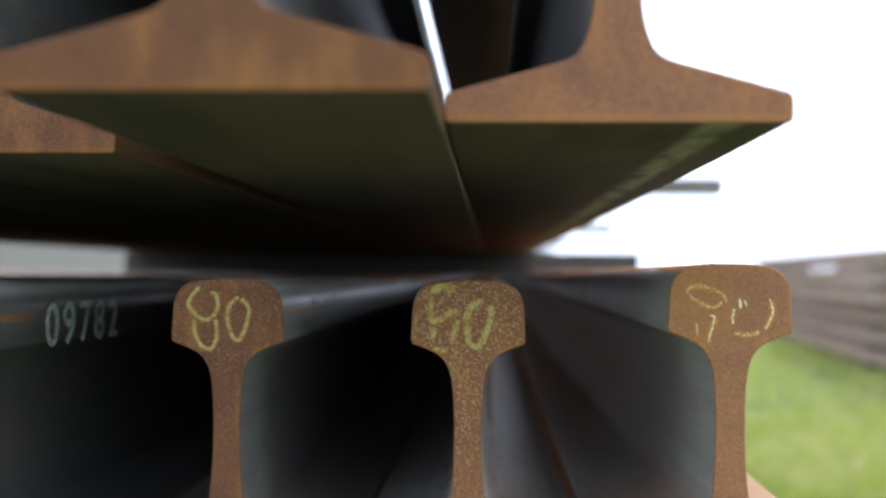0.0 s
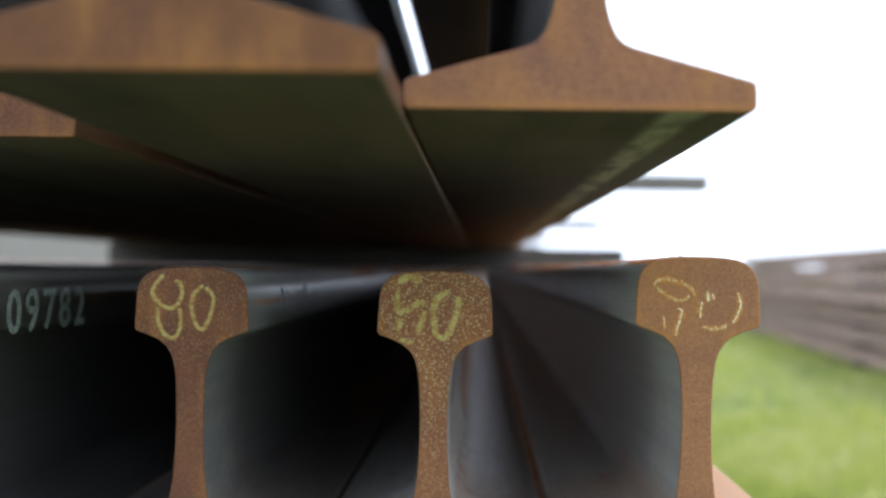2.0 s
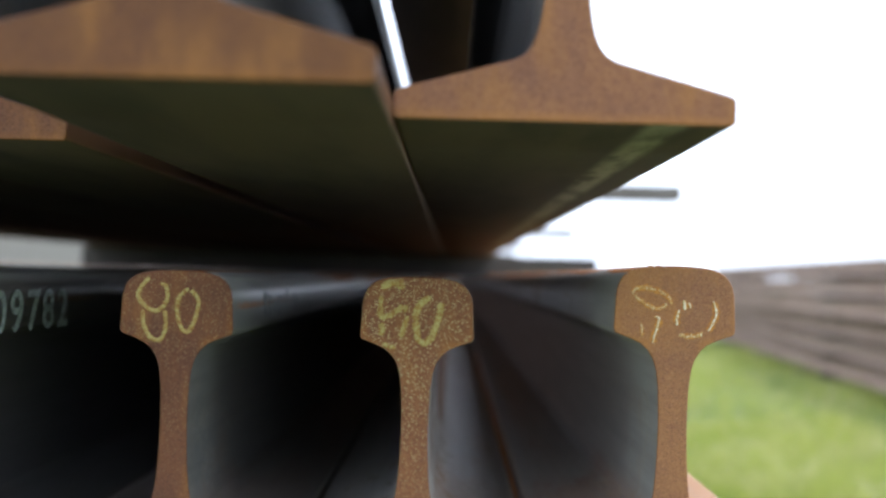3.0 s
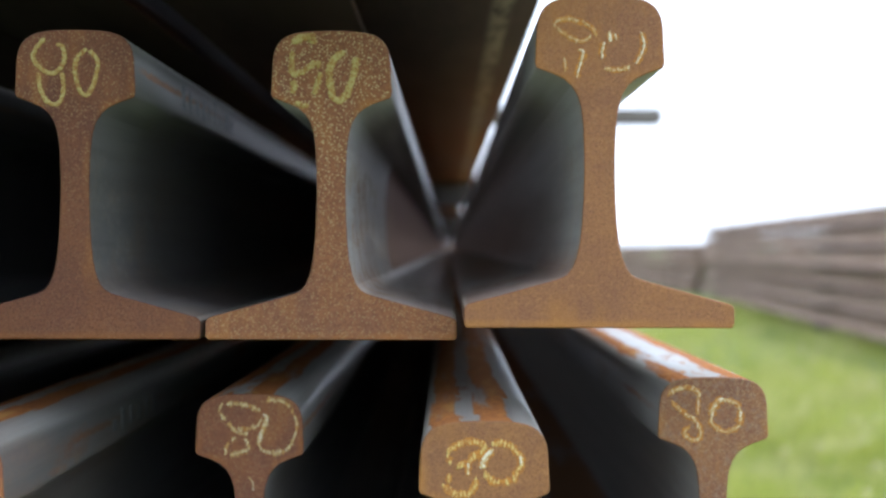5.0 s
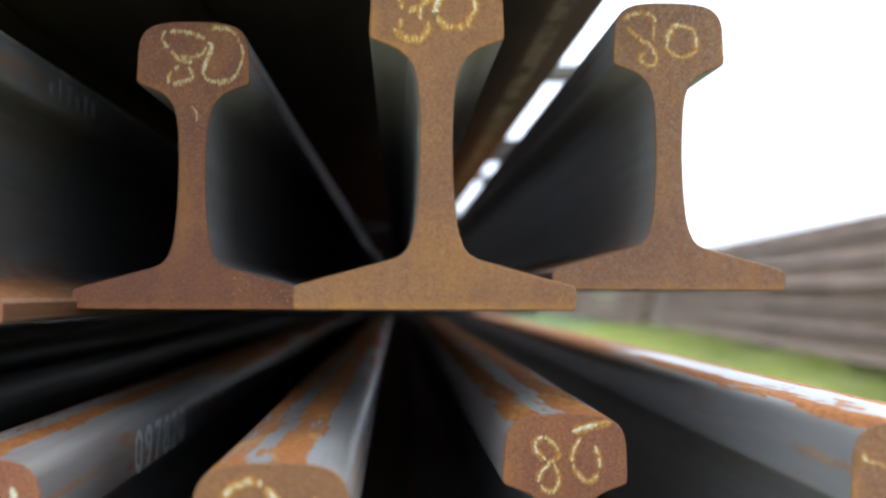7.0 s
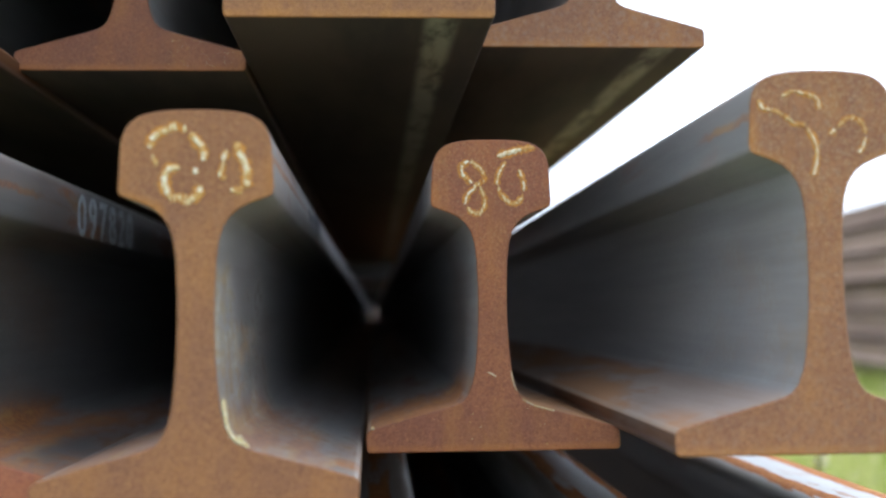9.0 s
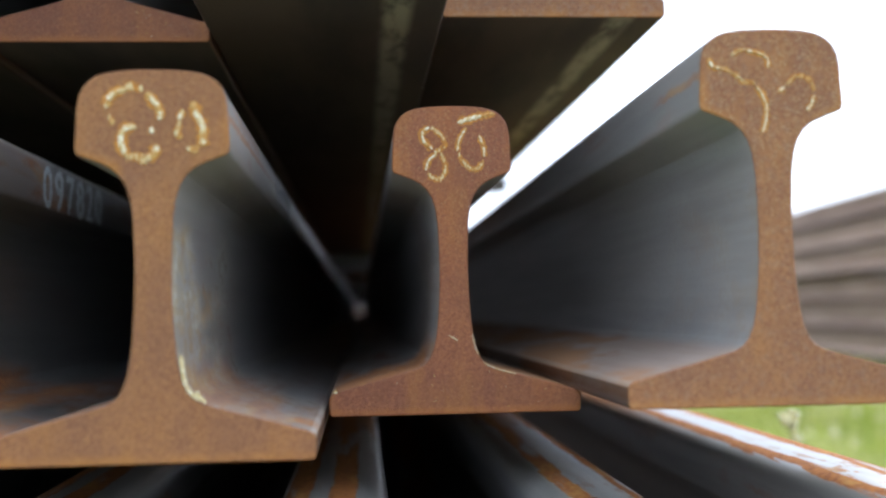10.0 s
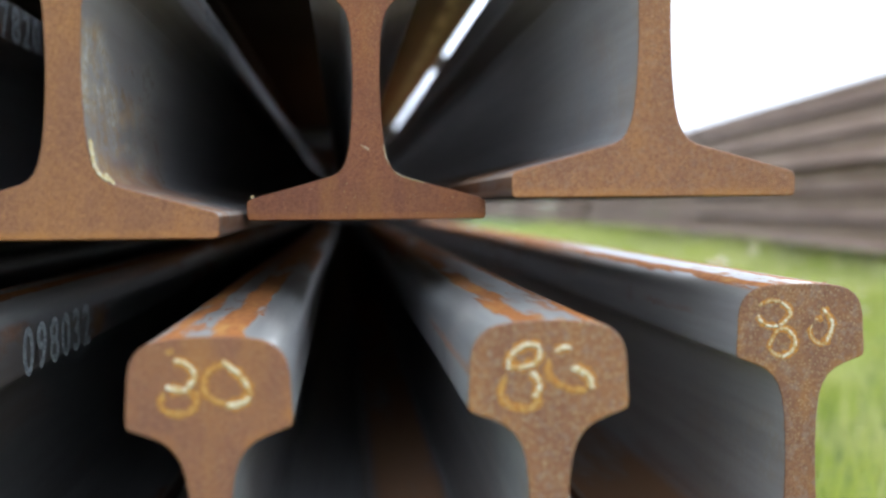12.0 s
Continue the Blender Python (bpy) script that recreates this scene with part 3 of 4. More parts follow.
MARKS["E3"] = (
    ("d", 1.5, ((-23.0, 173.3), (-16.8, 175.6), (-12.3, 174.8))),
    ("s", 2.2, ((-11.5, 174.8), (-7.7, 171.7), (-6.1, 167.9), (-9.2, 164.1), (-12.3, 161.8))),
    ("s", 2.2, ((-23.7, 167.9), (-23.0, 164.8), (-18.4, 161.8), (-13.0, 161.3))),
    ("s", 2.3, ((-12.3, 160.3), (-7.7, 159.5), (-3.8, 154.9), (-3.8, 150.3), (-6.9, 146.5), (-10.7, 144.9))),
    ("d", 1.7, ((-10.7, 144.9), (-16.1, 147.2), (-17.6, 151.1), (-15.3, 156.4), (-12.3, 160.3))),
    ("s", 2.5, ((11.5, 171.0), (15.3, 167.1), (17.6, 162.5), (16.1, 156.4), (13.0, 151.1))),
    ("s", 2.0, ((7.7, 164.8), (12.3, 165.6))),
    ("d", 1.7, ((5.4, 161.0), (5.4, 156.4), (9.2, 152.1), (13.0, 151.1))),
)


def crown_z(x):
    """Height of the crown of the head, in millimetres."""
    return 184.6 - 0.0024 * x * x - (0.35 * (abs(x) - 22) if abs(x) > 22 else 0)


def smooth(line, step):
    """The line through the given points, rounded and cut into even steps."""
    pts = [Vector(p) for p in line]
    dense = []
    for i in range(len(pts) - 1):
        a, b, c, d = pts[max(i - 1, 0)], pts[i], pts[i + 1], pts[min(i + 2, len(pts) - 1)]
        for k in range(12):
            t = k / 12
            dense.append(0.5 * (2 * b + (c - a) * t + (2 * a - 5 * b + 4 * c - d) * t * t + (3 * b - a - 3 * c + d) * t ** 3))
    dense.append(pts[-1])
    out, run, nxt = [], 0.0, 0.0
    for a, b in zip(dense, dense[1:]):
        size = (b - a).length
        while size > 0 and nxt <= run + size:
            out.append(a + (b - a) * ((nxt - run) / size))
            nxt += step
        run += size
    return out + [dense[-1]]


def ribbon(bm, pts, rows, lay, rnd, seed, rough):
    """A strip along pts with ragged sides; rows are (share of the half width, height) across it."""
    last = None
    for i, p in enumerate(pts):
        way = pts[min(i + 1, len(pts) - 1)] - pts[max(i - 1, 0)]
        way = way.normalized() if way.length else Vector((1, 0))
        side = Vector((-way.y, way.x))
        end = min(i, len(pts) - 1 - i)
        taper = (0.35, 0.75, 1.0)[min(end, 2)]
        wide = [max(0.25, 1 + rough * noise.noise((seed * 2.3 + s * 9, i * 0.55, 1.7)) + rnd.uniform(-0.12, 0.12)) for s in (-1, 1)]
        ring = []
        for u, h in rows:
            q = p + side * (u * taper * wide[0 if u < 0 else 1])
            q.y = min(q.y, crown_z(q.x) - 1.4)
            ring.append(bm.verts.new((q.x / 1000, h, q.y / 1000)))
        if last:
            for k in range(len(ring) - 1):
                f = bm.faces.new((last[k], last[k + 1], ring[k + 1], ring[k]))
                f.smooth, f.material_index = True, lay(p, k)
        last = ring


def dab(owner, u, v, wide, tall, tilt, mats, rnd):
    """One small raised touch of chalk."""
    bm = bmesh.new()
    n, rim, crown = 9, [], []
    for i in range(n):
        a = math.tau * i / n
        r = rnd.uniform(0.75, 1.15)
        du, dv = math.cos(a) * wide * r, math.sin(a) * tall * r
        du += dv * tilt
        rim.append(bm.verts.new(((u + du) / 1000, 0.0002, (v + dv) / 1000)))
        crown.append(bm.verts.new(((u + du * 0.68) / 1000, -0.0005 * rnd.uniform(0.7, 1.2), (v + dv * 0.68) / 1000)))
    for i in range(n):
        f = bm.faces.new((rim[i], rim[(i + 1) % n], crown[(i + 1) % n], crown[i]))
        f.smooth, f.material_index = True, 1
    bm.faces.new(crown)
    part("chalk_dab", mesh_of("chalk_dab", bm, mats[0], mats[1]), owner)


def figure(owner, strokes, mats, seed, halo=True):
    """Each stroke is a worn ribbon of chalk, or a run of small dabs, over the rust that has bled out round it."""
    rnd = random.Random(seed)
    for number, (kind, width, line) in enumerate(strokes):
        own = seed * 17 + number
        if halo:
            half = width * (0.55 if kind == "s" else 0.55) + (0.95 if kind == "s" else 0.6)
            bm = bmesh.new()
            ribbon(bm, smooth(line, 1.1), ((-half, -0.0001 - number * 0.00001), (half, -0.0001 - number * 0.00001)), lambda p, k: 0, rnd, own + 0.4, 0.6)
            part("rust_bleed", mesh_of("rust_bleed", bm, HALO), owner, "orange rust bled out round chalk")
        if kind == "s":
            def lay(p, k):
                worn = noise.noise((own * 3.7, p.x * 0.22, p.y * 0.22)) > 0.3
                return 1 if worn or k in (0, 3) else 0

            bm = bmesh.new()
            half = width * 0.5
            ribbon(bm, smooth(line, 0.7), ((-half, 0.0002), (-half * 0.72, -0.00045), (0, -0.0006), (half * 0.72, -0.00045), (half, 0.0002)), lay, rnd, own, 0.55)
            part("chalk_stroke", mesh_of("chalk_stroke", bm, mats[0], mats[2]), owner, "worn pale chalk stroke")
            continue
        for p in smooth(line, 0.78 * max(width, 1.5)):
            if rnd.random() < 0.08:
                continue
            faint = noise.noise((own * 1.9, p.x * 0.2, p.y * 0.2)) > 0.28
            dab(owner, p.x + rnd.uniform(-0.2, 0.2), min(p.y, crown_z(p.x) - 3.4) + rnd.uniform(-0.3, 0.3), width * 0.36 * rnd.uniform(0.75, 1.25), width * 0.85 * rnd.uniform(0.7, 1.25), rnd.uniform(-0.25, 0.35),
                (mats[2] if faint else mats[1], mats[2]), rnd)


def stencil(owner, text, y, v, size, paint, space=1.25):
    """White figures painted along the side of the head."""
    cu = bpy.data.curves.new("stencil_text", "FONT")
    cu.body, cu.size, cu.space_character, cu.extrude = text, size, space, 0.0001
    cu.offset = 0.0006
    tmp = new("stencil_tmp", cu)
    bpy.context.view_layer.update()
    me = bpy.data.meshes.new_from_object(tmp.evaluated_get(bpy.context.evaluated_depsgraph_get()))
    bpy.data.objects.remove(tmp)
    me.name = "stencil_text"
    me.materials.clear()
    me.materials.append(paint)
    me.transform(Matrix(((0, 0, 1, 0.0359), (1.2, 0, 0, y), (0, 1, 0, v), (0, 0, 0, 1))))
    part("stencil_text", me, owner, "faded white stencilled figures")


def bars(owner, y, v, count, seed):
    """Stencilled figures too worn to read."""
    rnd = random.Random(seed)
    for i in range(count):
        y0 = y + i * 0.022
        bm = bmesh.new()
        box(bm, (0.0352, y0, v + rnd.uniform(0, 0.004)), (0.0359, y0 + rnd.uniform(0.003, 0.010), v + rnd.uniform(0.012, 0.021)))
        part("stencil_bar", mesh_of("stencil_bar", bm, FADED), owner, "worn pale stencilled bar")


# key: x, y of the cut end, z under the foot, tint with speckle, chalk, what the figures say
RAILS = {
    # the tints of A1, A2 and B1 are lowered to hold the shade on them
    "A1": (-0.2635, 0.3192, 0.7185, (0.55, 0.48, 0.48, 0.1)),
    "A2": (-0.0785, 0.0900, 0.7150, (0.50, 0.43, 0.36, 0.0)),
    "A3": (0.0714, 0.1982, 0.7188, (0.92, 0.86, 0.9, 0.0)),
    "B1": (-0.1499, 0.4214, 0.4650, (0.60, 0.51, 0.57, 0.3)),
    "B2": (0.0030, 0.4221, 0.4649, (0.85, 0.76, 0.80, 1.0)),
    "B3": (0.1567, 0.3758, 0.4756, (1.05, 1.0, 0.95, 0.1)),
    "C1": (-0.0587, 0.4973, 0.2382, (0.80, 0.68, 0.78, 0.26)),
    "C2": (0.0929, 0.3703, 0.2403, (1.0, 0.98, 0.90, 0.0)),
    # C3, D3 and E3 are tinted greyer, which puts haze into their colour
    "C3": (0.2457, 0.4845, 0.2518, (0.90, 0.90, 1.0, 0.37)),
    "D1": (0.0171, 0.2848, -0.0112, (1.0, 0.94, 0.85, 0.1)),
    "D2": (0.1695, 0.4210, -0.0041, (0.92, 0.74, 0.78, 0.15)),
    "D3": (0.3156, 0.2838, 0.0082, (1.0, 0.95, 0.95, 0.345)),
    "E1": (0.0953, 0.2043, -0.2359, (0.95, 0.86, 0.9, 0.15)),
    "E2": (0.2439, 0.2002, -0.2308, (0.95, 0.9, 0.9, 0.5)),
    "E3": (0.4017, 0.3020, -0.2239, (0.85, 0.86, 0.95, 0.4)),
}
SAYS = {"B1": "80", "B2": "50", "B3": "70", "C1": "30", "C2": "30", "C3": "30", "D1": "81", "D2": "80", "D3": "70", "E1": "30", "E2": "86", "E3": "80"}
TONE = {"B1": "dull red-brown", "B2": "speckled rust-brown", "B3": "ochre-brown", "C1": "purplish red-brown", "C2": "orange-brown", "C3": "grey-brown",
        "D1": "orange-brown", "D2": "purplish red-brown", "D3": "ochre-brown", "E1": "brown", "E2": "mottled brown", "E3": "mottled grey-brown"}
FINISH = {"A1": LONG_SHADED, "A2": LONG_SHADED, "A3": LONG_CLEAN, "B1": LONG_CLEAN, "B2": LONG_CLEAN_LIMED, "B3": LONG_SHINY, "C2": LONG_LIMED, "D1": LONG_LIMED, "D2": LONG_STRIPED, "D3": LONG_SHINY,
          "C1": LONG_GREY, "C3": LONG_SHINY, "E1": LONG_GREY, "E2": LONG_SHIFTED, "E3": LONG_SHINY}
built = {}
for seed, (key, (x, y, z, tint)) in enumerate(RAILS.items()):
    label = f"steel rail with {SAYS[key]} chalked on its {TONE[key]} cut end" if key in SAYS else PLAIN
    built[key] = rail(x, y, z, tint, label, pieces=FINISH.get(key, LONG))
    if key in MARKS:
        head = built[key].children[0]
        figure(head, MARKS[key], (YELLOW, YELLOW, OCHRE) if key in ("B1", "B2") else (CREAM, {"C2": GOLD, "E1": AMBER, "E2": AMBER}.get(key, BUFF), RUNS), seed, key not in ("B1", "B2", "C1"))

# the rest of each row, away to the side
rnd = random.Random(4)
REST = {"A": (-0.415, 0.718), "B": (-0.302, 0.4635), "C": (-0.205, 0.2323), "D": (-0.131, -0.014), "E": (-0.062, -0.235)}
for row, (x, z) in REST.items():
    first = True
    while x > -1.1:
        y = {"B": 0.30, "C": 0.364, "D": 0.32, "E": 0.21}.get(row, 0.3) if first else rnd.uniform(0.25, 0.5)
        ob = rail(x, y, z + (0 if first else rnd.uniform(-0.002, 0.002)), (rnd.uniform(0.85, 1.1), rnd.uniform(0.8, 1.0), rnd.uniform(0.8, 1.0), rnd.uniform(0, 0.3)), pieces=LONG_DIM if first and row in "CDE" else LONG_SHADED)
        if first:
            built[row + "0"] = ob
        first = False
        x -= rnd.uniform(0.1515, 0.156)
for x in [0.500 - 0.153 * i for i in range(11)]:                      # bottom row, mostly hidden
    rail(x, 0.30 + rnd.uniform(0, 0.15), -0.468, pieces=LONG_SHADED)
for x in (0.022, -0.158, -0.312, -0.466, -0.62, -0.775, -0.93):         # top row
    rail(x, 0.33 if x > 0 else 0.30 + rnd.uniform(0, 0.15), 0.948)

stencil(built["B0"].children[0], "09782", 0.118, 0.1425, 0.039, DULL)
stencil(built["D0"].children[0], "097820", 0.19, 0.1460, 0.039, STENCIL)
stencil(built["E0"].children[0], "098032", 0.15, 0.1445, 0.039, STENCIL)
bars(built["B1"].children[0], 0.12, 0.151, 9, 1)
bars(built["C0"].children[0], 0.20, 0.150, 6, 2)
bars(built["D1"].children[0], 0.30, 0.151, 8, 3)
stroke = built["D0"].children[0]
figure(stroke, (("s", 3.4, ((22, 171), (23.5, 162), (21, 152))),), (CREAM, CREAM, CREAM), 77, False)
figure(built["D1"].children[1], (("s", 1.9, ((12.6, 50), (13.4, 43), (14.6, 37), (17.2, 32.4), (22.0, 29.0))), ("s", 1.6, ((19.5, 33.0), (24.0, 27.5)))), (BUFF, BUFF, CREAM), 78, False)
figure(built["D2"].children[2], (("s", 2.6, ((-72.5, 14.2), (-70.5, 15.0))),), (CREAM, CREAM, CREAM), 79, False)

figure(built["C1"].children[1], (("s", 0.9, ((-1.0, 130), (1.5, 127.5), (2.6, 124), (2.2, 120.5))),), (CREAM, CREAM, CREAM), 80, False)
figure(built["D2"].children[1], (("s", 0.9, ((-3.5, 46.5), (-0.5, 45), (1.5, 43.5))), ("s", 0.8, ((10.6, 47), (11.6, 41), (13.6, 35.5)))), (CREAM, CREAM, CREAM), 81, False)
figure(built["D2"].children[2], (("s", 0.7, ((17, 30.3), (24, 26.4), (36, 23.0))),), (CREAM, CREAM, CREAM), 82, False)


def specks(owner, x0, x1, count, seed):
    """Tiny pale grains on the cut end of a foot."""
    gen = random.Random(seed)
    bm = bmesh.new()
    for _ in range(count):
        x = x0 + (x1 - x0) * gen.random() ** 0.8
        z = gen.uniform(0.003, max(0.004, (27 - (abs(x) * 1000 - 24) * 0.27) / 1000 - 0.002))
        bmesh.ops.create_icosphere(bm, subdivisions=1, radius=gen.uniform(0.0001, 0.00022), matrix=Matrix.Translation((x, -0.0001, z)) @ Matrix.Diagonal((gen.uniform(1, 1.8), 0.5, 1, 1)))
    tagged(part("lime_specks", mesh_of("lime_specks", bm, FLOWER), owner), "scattered tiny white specks", kind="stuff")


specks(built["C1"].children[2], 0.022, 0.070, 55, 21)
specks(built["D2"].children[2], -0.06, 0.06, 16, 22)


def flake(owner, x, y, seed):
    """A crumb of rust lying on the crown of a head."""
    gen = random.Random(seed)
    bm = bmesh.new()
    bmesh.ops.create_icosphere(bm, subdivisions=2, radius=0.0009)
    for v in bm.verts:
        v.co = Vector((v.co.x * 1.6, v.co.y * 1.3, v.co.z * 0.8)) * gen.uniform(0.75, 1.25)
    ob = new("rust_flake", mesh_of("rust_flake", bm, RUST))
    ob.location = owner.location + Vector((x, y, 0.1846 - 2.4 * x * x))
    tagged(ob, "loose crumb of brown rust lying on a rail", "rust flake", "rust flakes on the rails")


for key, x, y in (("B3", -0.014, 0.006), ("B3", -0.010, 0.003), ("E3", 0.015, 0.005), ("D2", -0.01, 0.02), ("C3", 0.006, 0.004)):
    flake(built[key], x, y, int((x + 1) * 1000 + y * 7000))

# ---- timbers between the rows ----
def bearer(y, z0, z1, x0, x1, wood):
    bm = bmesh.new()
    box(bm, (x0, -0.045, 0), (x1, 0.045, z1 - z0), 0.004)
    ob = new("timber_bearer", mesh_of("timber_bearer", bm, wood))
    ob.location = (0, y, z0)
    tagged(ob, "grey sawn timber bearer laid across the rails" if wood is TIMBER else "timber bearer laid across the rails, coloured dark for shade", "timber", "bearers between the rows")


LAYERS = ((0.9026, 0.948, 0.723), (0.650, 0.718, 0.47), (0.424, 0.4645, 0.57), (0.1785, 0.2385, 0.50), (-0.0495, -0.003, 0.56), (-0.2834, -0.235, 0.60), (-0.525, -0.468, 0.66))
for z0, z1, x1 in LAYERS:
    for y in (3.2, 6.4, 9.6, 12.8, 16.0, 19.2, 22.4):
        bearer(y, z0, z1, -1.12, x1 + (0.02 if y > 4 else 0), TIMBER if z0 > 0.9 else DARKENED_TIMBER)

# ---- neighbouring stacks ----
def neighbour(x, y, turn, rows, across, length, lift):
    pieces = rail_meshes(length, (FAR, FAR))
    m = Matrix.Translation((x, y, 0)) @ Matrix.Rotation(radians(turn), 4, "Z")
    for r in range(rows):
        z = GROUND_Z + 0.06 + lift + r * 0.232
        for i in range(across):
            ob = rail(0, 0, 0, (1, 1, 1, 0), "weathered brown steel rail in a neighbouring stack", "rails of the neighbouring stacks", pieces)
            ob.matrix_basis = m @ pose(0.075 + i * 0.155 + 0.03 * ((r * 7) % 3), rnd.uniform(-0.2, 0.2), z)
        for k in (0.12, 0.5, 0.88):
            bm = bmesh.new()
            box(bm, (-0.1, -0.05, 0), (across * 0.155 + 0.12, 0.05, 0.048), 0.004)
            tb = new("timber_bearer", mesh_of("timber_bearer", bm, DARKENED_TIMBER))
            tb.matrix_basis = m @ pose(0, length * k, z - 0.048)
            tagged(tb, "dark timber bearer under weathered rails", "timber", "bearers of the neighbouring stacks")


neighbour(3.72, 3.0, -4.5, 6, 4, 20.0, 0.09)
# added stack, offset in height to block daylight through the rows in front
neighbour(5.2, 5.0, -5.5, 6, 4, 18.0, -0.06)
neighbour(5.6, 25.0, 0, 5, 4, 20.0, 0.0)
neighbour(-4.6, 2.0, 3, 5, 8, 24.0, 0.0)
# added crosswise stack that shuts out light at the far end of the rails
neighbour(1.2, 26.2, 90, 7, 3, 4.0, 0.0)

# ---- hedge added behind the neighbouring stacks, to block sky seen through them ----
def hedge(x, y0, y1, tall, count, seed):
    gen = np.random.default_rng(seed)
    c = np.stack([x + gen.normal(0, 0.5, count), gen.uniform(y0, y1, count), np.zeros(count)], -1)
    crown = tall * (0.8 + 0.12 * np.sin(c[:, 1] * 0.9) + 0.08 * np.sin(c[:, 1] * 2.3 + 1))
    c[:, 2] = GROUND_Z + gen.uniform(0, 1, count) ** 0.7 * crown
    size = gen.uniform(0.05, 0.12, count)[:, None]
    a, b = gen.normal(size=(count, 3)), gen.normal(size=(count, 3))
    a /= np.linalg.norm(a, axis=1, keepdims=True)
    b /= np.linalg.norm(b, axis=1, keepdims=True)
    verts = np.stack([c - a * size, c + b * size * 0.6, c + a * size, c - b * size * 0.6], 1)
    me = bpy.data.meshes.new("hedge")
    me.from_pydata(verts.reshape(-1, 3).tolist(), [], np.arange(count * 4).reshape(-1, 4).tolist())
    me.materials.append(HEDGE)
    tagged(new("hedge", me), "added low dull green hedge that blocks sky between stacked rails", "hedge", kind="stuff")


HEDGE = blade_green("hedge_leaf", (0.07, 0.085, 0.03), (0.12, 0.13, 0.06), (0.06, 0.07, 0.03), (0.14, 0.14, 0.08))
hedge(16.0, 2.0, 70.0, 1.45, 26000, 9)

# ---- far fence ----
bm = bmesh.new()
box(bm, (-45, 0, 0), (45, 0.2, 2.7), 0.01)
fence = new("fence", mesh_of("fence", bm, CONCRETE))
fence.matrix_basis = pose(-14, 36, GROUND_Z - 0.01, 0, 0, 86)
tagged(fence, "weathered grey-beige concrete fence across the yard", "fence", kind="structure")


# ---- grass ----
def grass(name, count, xs, ys, tall, seed, label):
    gen = np.random.default_rng(seed)
    px, py = gen.uniform(*xs, count), gen.uniform(*ys, count)
    # the sward thins out at its open sides
    px = np.where(px > xs[1] - 0.9, px + np.abs(gen.normal(0, 0.7, count)), px)
    py = np.where(py < ys[0] + 0.7, py - np.abs(gen.normal(0, 0.55, count)), py)
    h = tall * gen.uniform(0.45, 1.0, count) * (0.75 + 0.25 * np.sin(px * 3.1 + 1.7 * np.sin(py * 1.3)))
    a, lean, wd = gen.uniform(0, math.tau, count), gen.uniform(0.1, 0.6, count), gen.uniform(0.0022, 0.0045, count) * (tall / 0.2) ** 0.5
    ux, uy = np.cos(a), np.sin(a)
    vx, vy = -uy, ux
    verts = np.empty((count, 5, 3))
    for i, (k, s) in enumerate(((0, 1), (0, -1), (0.55, 0.8), (0.55, -0.8), (1, 0))):
        verts[:, i, 0] = px + ux * lean * h * k * k + vx * wd * s
        verts[:, i, 1] = py + uy * lean * h * k * k + vy * wd * s
        verts[:, i, 2] = GROUND_Z - 0.02 + h * k
    base = np.arange(count)[:, None] * 5
    quads, tris = base + np.array([[0, 1, 3, 2]]), base + np.array([[2, 3, 4]])
    me = bpy.data.meshes.new(name)
    me.from_pydata(verts.reshape(-1, 3).tolist(), [], quads.tolist() + tris.tolist())
    me.materials.append(BLADE)
    tagged(new(name, me), label, "grass", kind="stuff")


grass("grass", 60000, (0.62, 4.2), (0.2, 9.0), 0.24, 1, "tall lush green grass beside the stack")
grass("grass", 26000, (0.8, 6.0), (9.0, 22.0), 0.26, 2, "tall green grass further along the yard")
grass("grass", 30000, (-7.0, 9.0), (-6.0, 0.1), 0.10, 6, "short worn green grass in front of the stack")
grass("grass", 16000, (-7.0, -1.3), (0.1, 14.0), 0.18, 7, "green grass on the far side of the stack")
grass("grass", 9000, (4.2, 9.0), (0.1, 9.0), 0.22, 8, "tall green grass behind the neighbouring stack")
grass("tall_grass", 260, (0.62, 1.3), (0.45, 3.0), 0.52, 3, "tall thin grass stalks close to the rails")


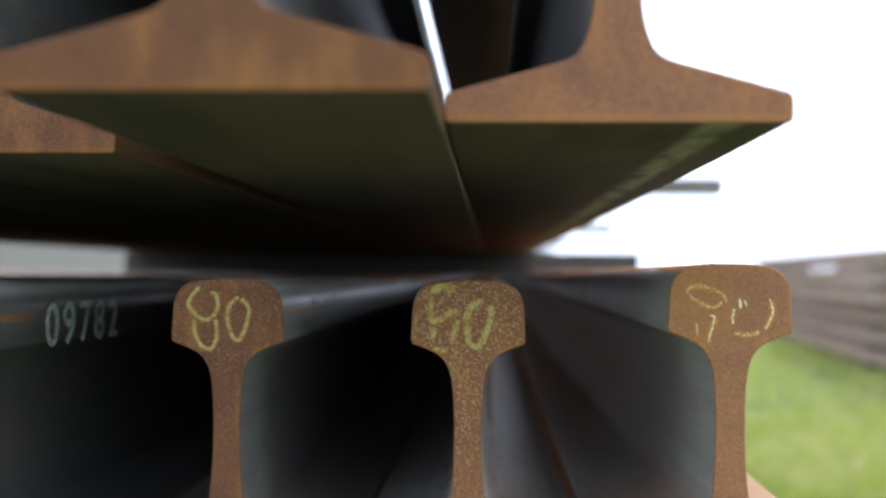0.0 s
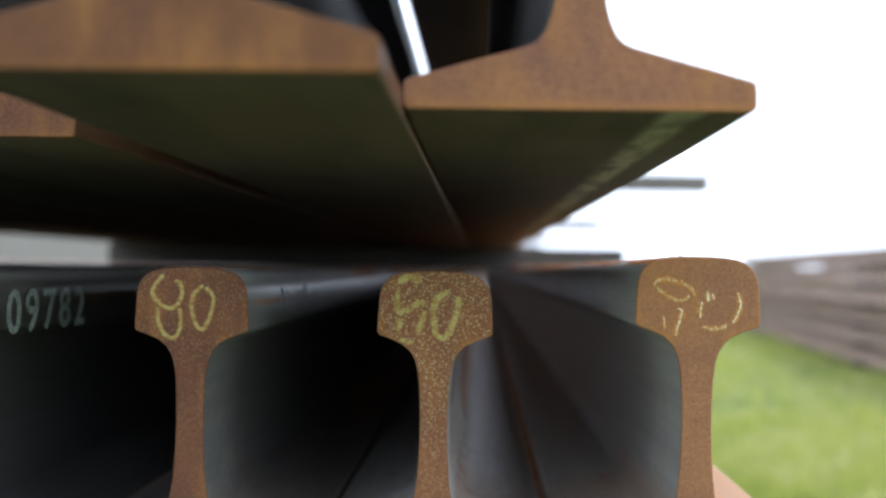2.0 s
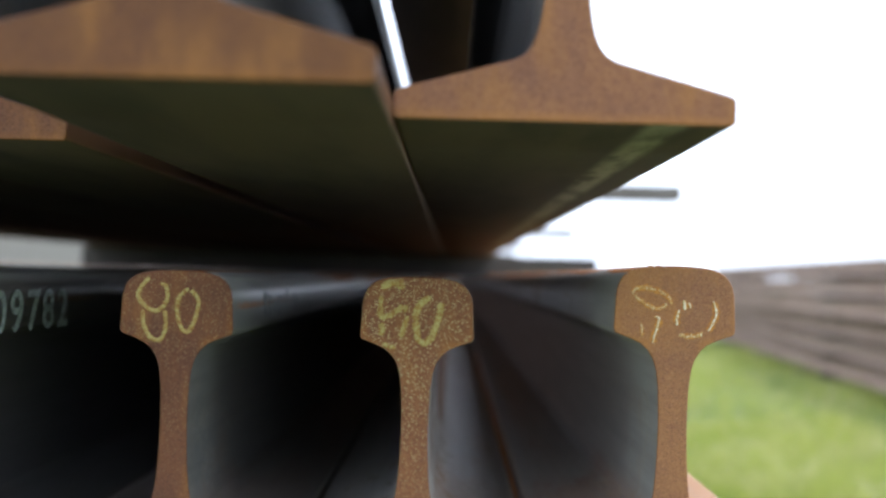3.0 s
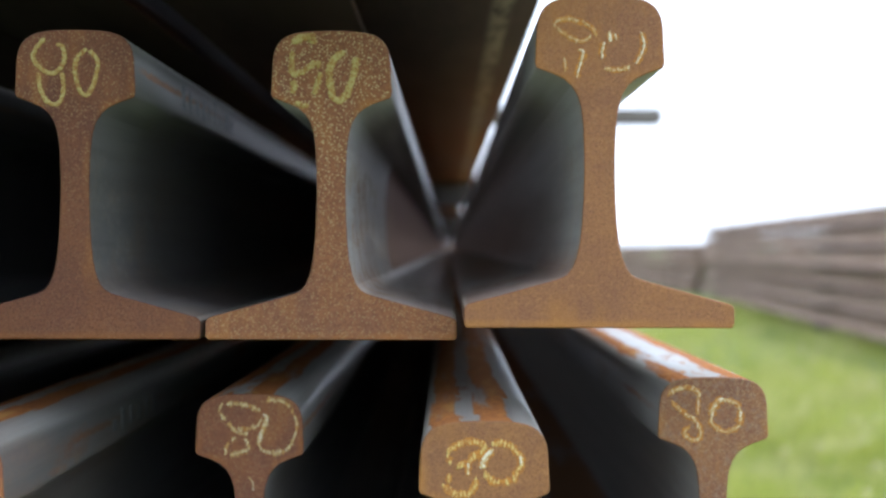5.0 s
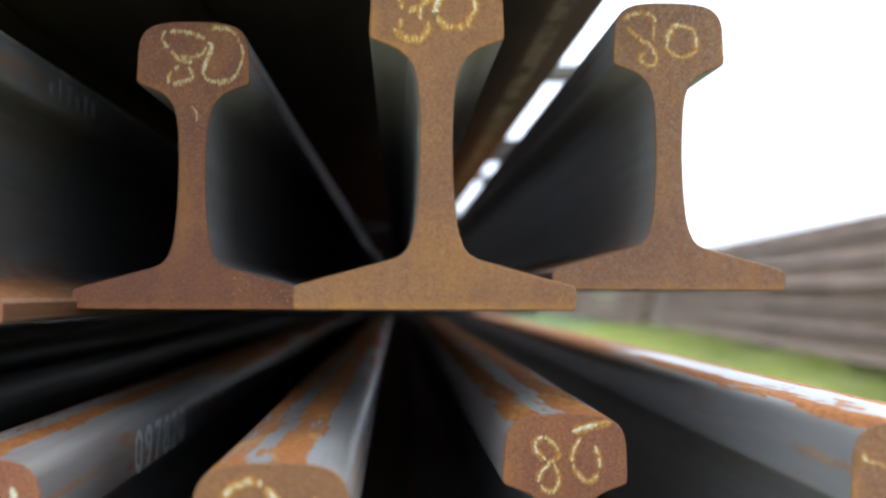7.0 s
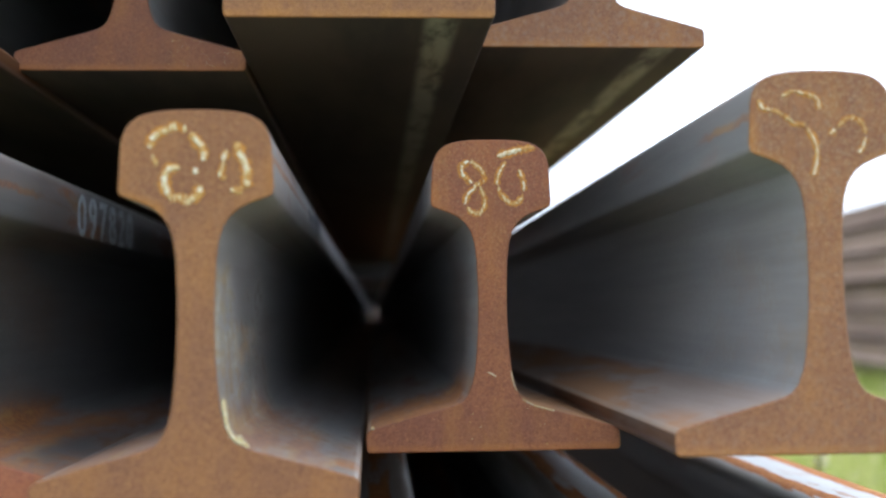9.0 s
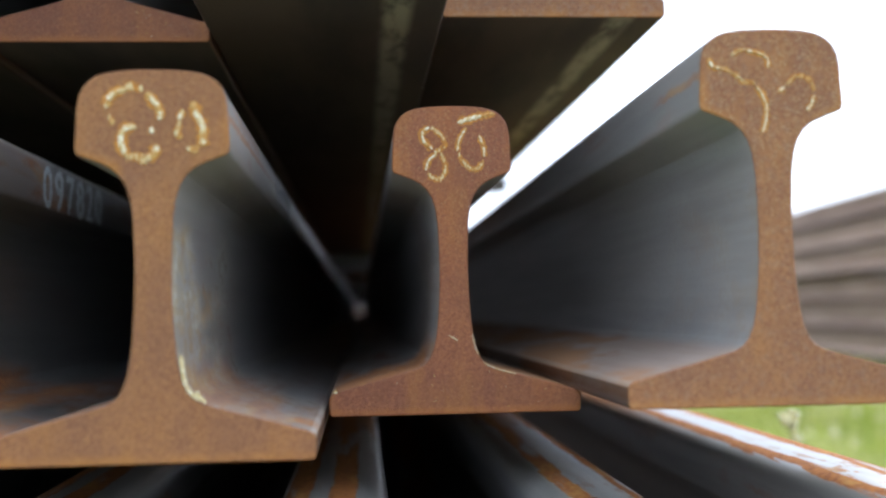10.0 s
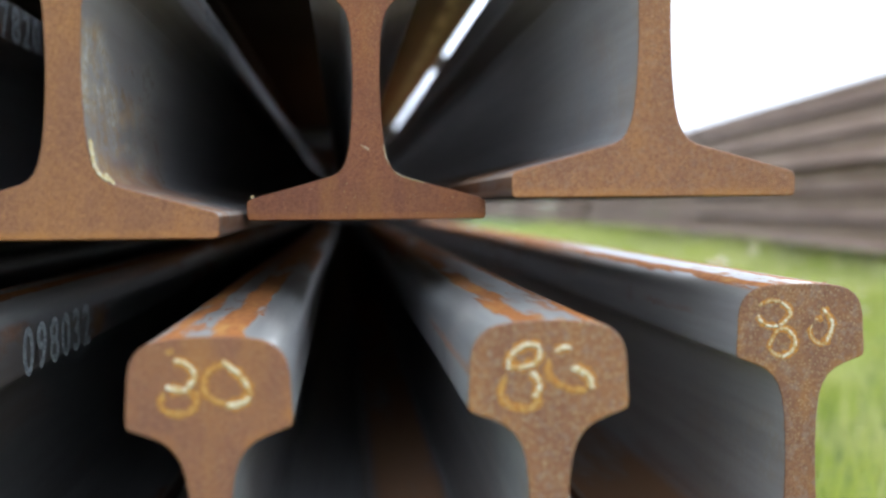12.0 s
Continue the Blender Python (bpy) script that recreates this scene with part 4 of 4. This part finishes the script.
def weed(x, y, tall, seed):
    """A pale seed head on a stalk with a few narrow leaves."""
    gen = random.Random(seed)
    root = tagged(new("weed"), "pale green weed with a woolly seed head", "weed")
    root.location = (x, y, GROUND_Z)
    bm = bmesh.new()
    bmesh.ops.create_cone(bm, segments=6, radius1=0.003, radius2=0.0015, depth=tall, cap_ends=True, matrix=Matrix.Translation((0, 0, tall / 2)))
    part("stalk", mesh_of("stalk", bm, BLADE), root)
    for k in range(7):
        bm = bmesh.new()
        a, z0, size = gen.uniform(0, math.tau), tall * gen.uniform(0.1, 0.8), gen.uniform(0.06, 0.12)
        pts = [(0, 0), (0.35, 0.012), (0.7, 0.009), (1, 0), (0.7, -0.009), (0.35, -0.012)]
        bm.faces.new([bm.verts.new((math.cos(a) * u * size - math.sin(a) * w, math.sin(a) * u * size + math.cos(a) * w, z0 + u * size * 0.6 - u * u * size * 0.5)) for u, w in pts])
        part("leaf", mesh_of("leaf", bm, BLADE), root)
    bm = bmesh.new()
    for _ in range(60):
        d = Vector((gen.gauss(0, 1), gen.gauss(0, 1), gen.gauss(0, 1))).normalized() * gen.uniform(0.003, 0.010)
        bmesh.ops.create_icosphere(bm, subdivisions=1, radius=gen.uniform(0.002, 0.004), matrix=Matrix.Translation((d.x, d.y, tall + d.z * 1.3)))
    part("seed_head", mesh_of("seed_head", bm, FLOWER), root, "pale woolly seed head")


weed(0.57, 0.93, 0.455, 1)
weed(0.74, 1.35, 0.38, 2)
weed(1.05, 2.1, 0.42, 3)


def flowers(count, seed):
    gen = random.Random(seed)
    bm = bmesh.new()
    for _ in range(count):
        x, y, z = gen.uniform(0.8, 3.6), gen.uniform(2.5, 10), GROUND_Z + gen.uniform(0.12, 0.26)
        bmesh.ops.create_icosphere(bm, subdivisions=1, radius=gen.uniform(0.008, 0.016), matrix=Matrix.Translation((x, y, z)) @ Matrix.Diagonal((1, 1, 0.6, 1)))
    tagged(new("meadow_flowers", mesh_of("meadow_flowers", bm, FLOWER)), "small pale meadow flowers in the grass", "flowers", kind="stuff")


flowers(280, 5)
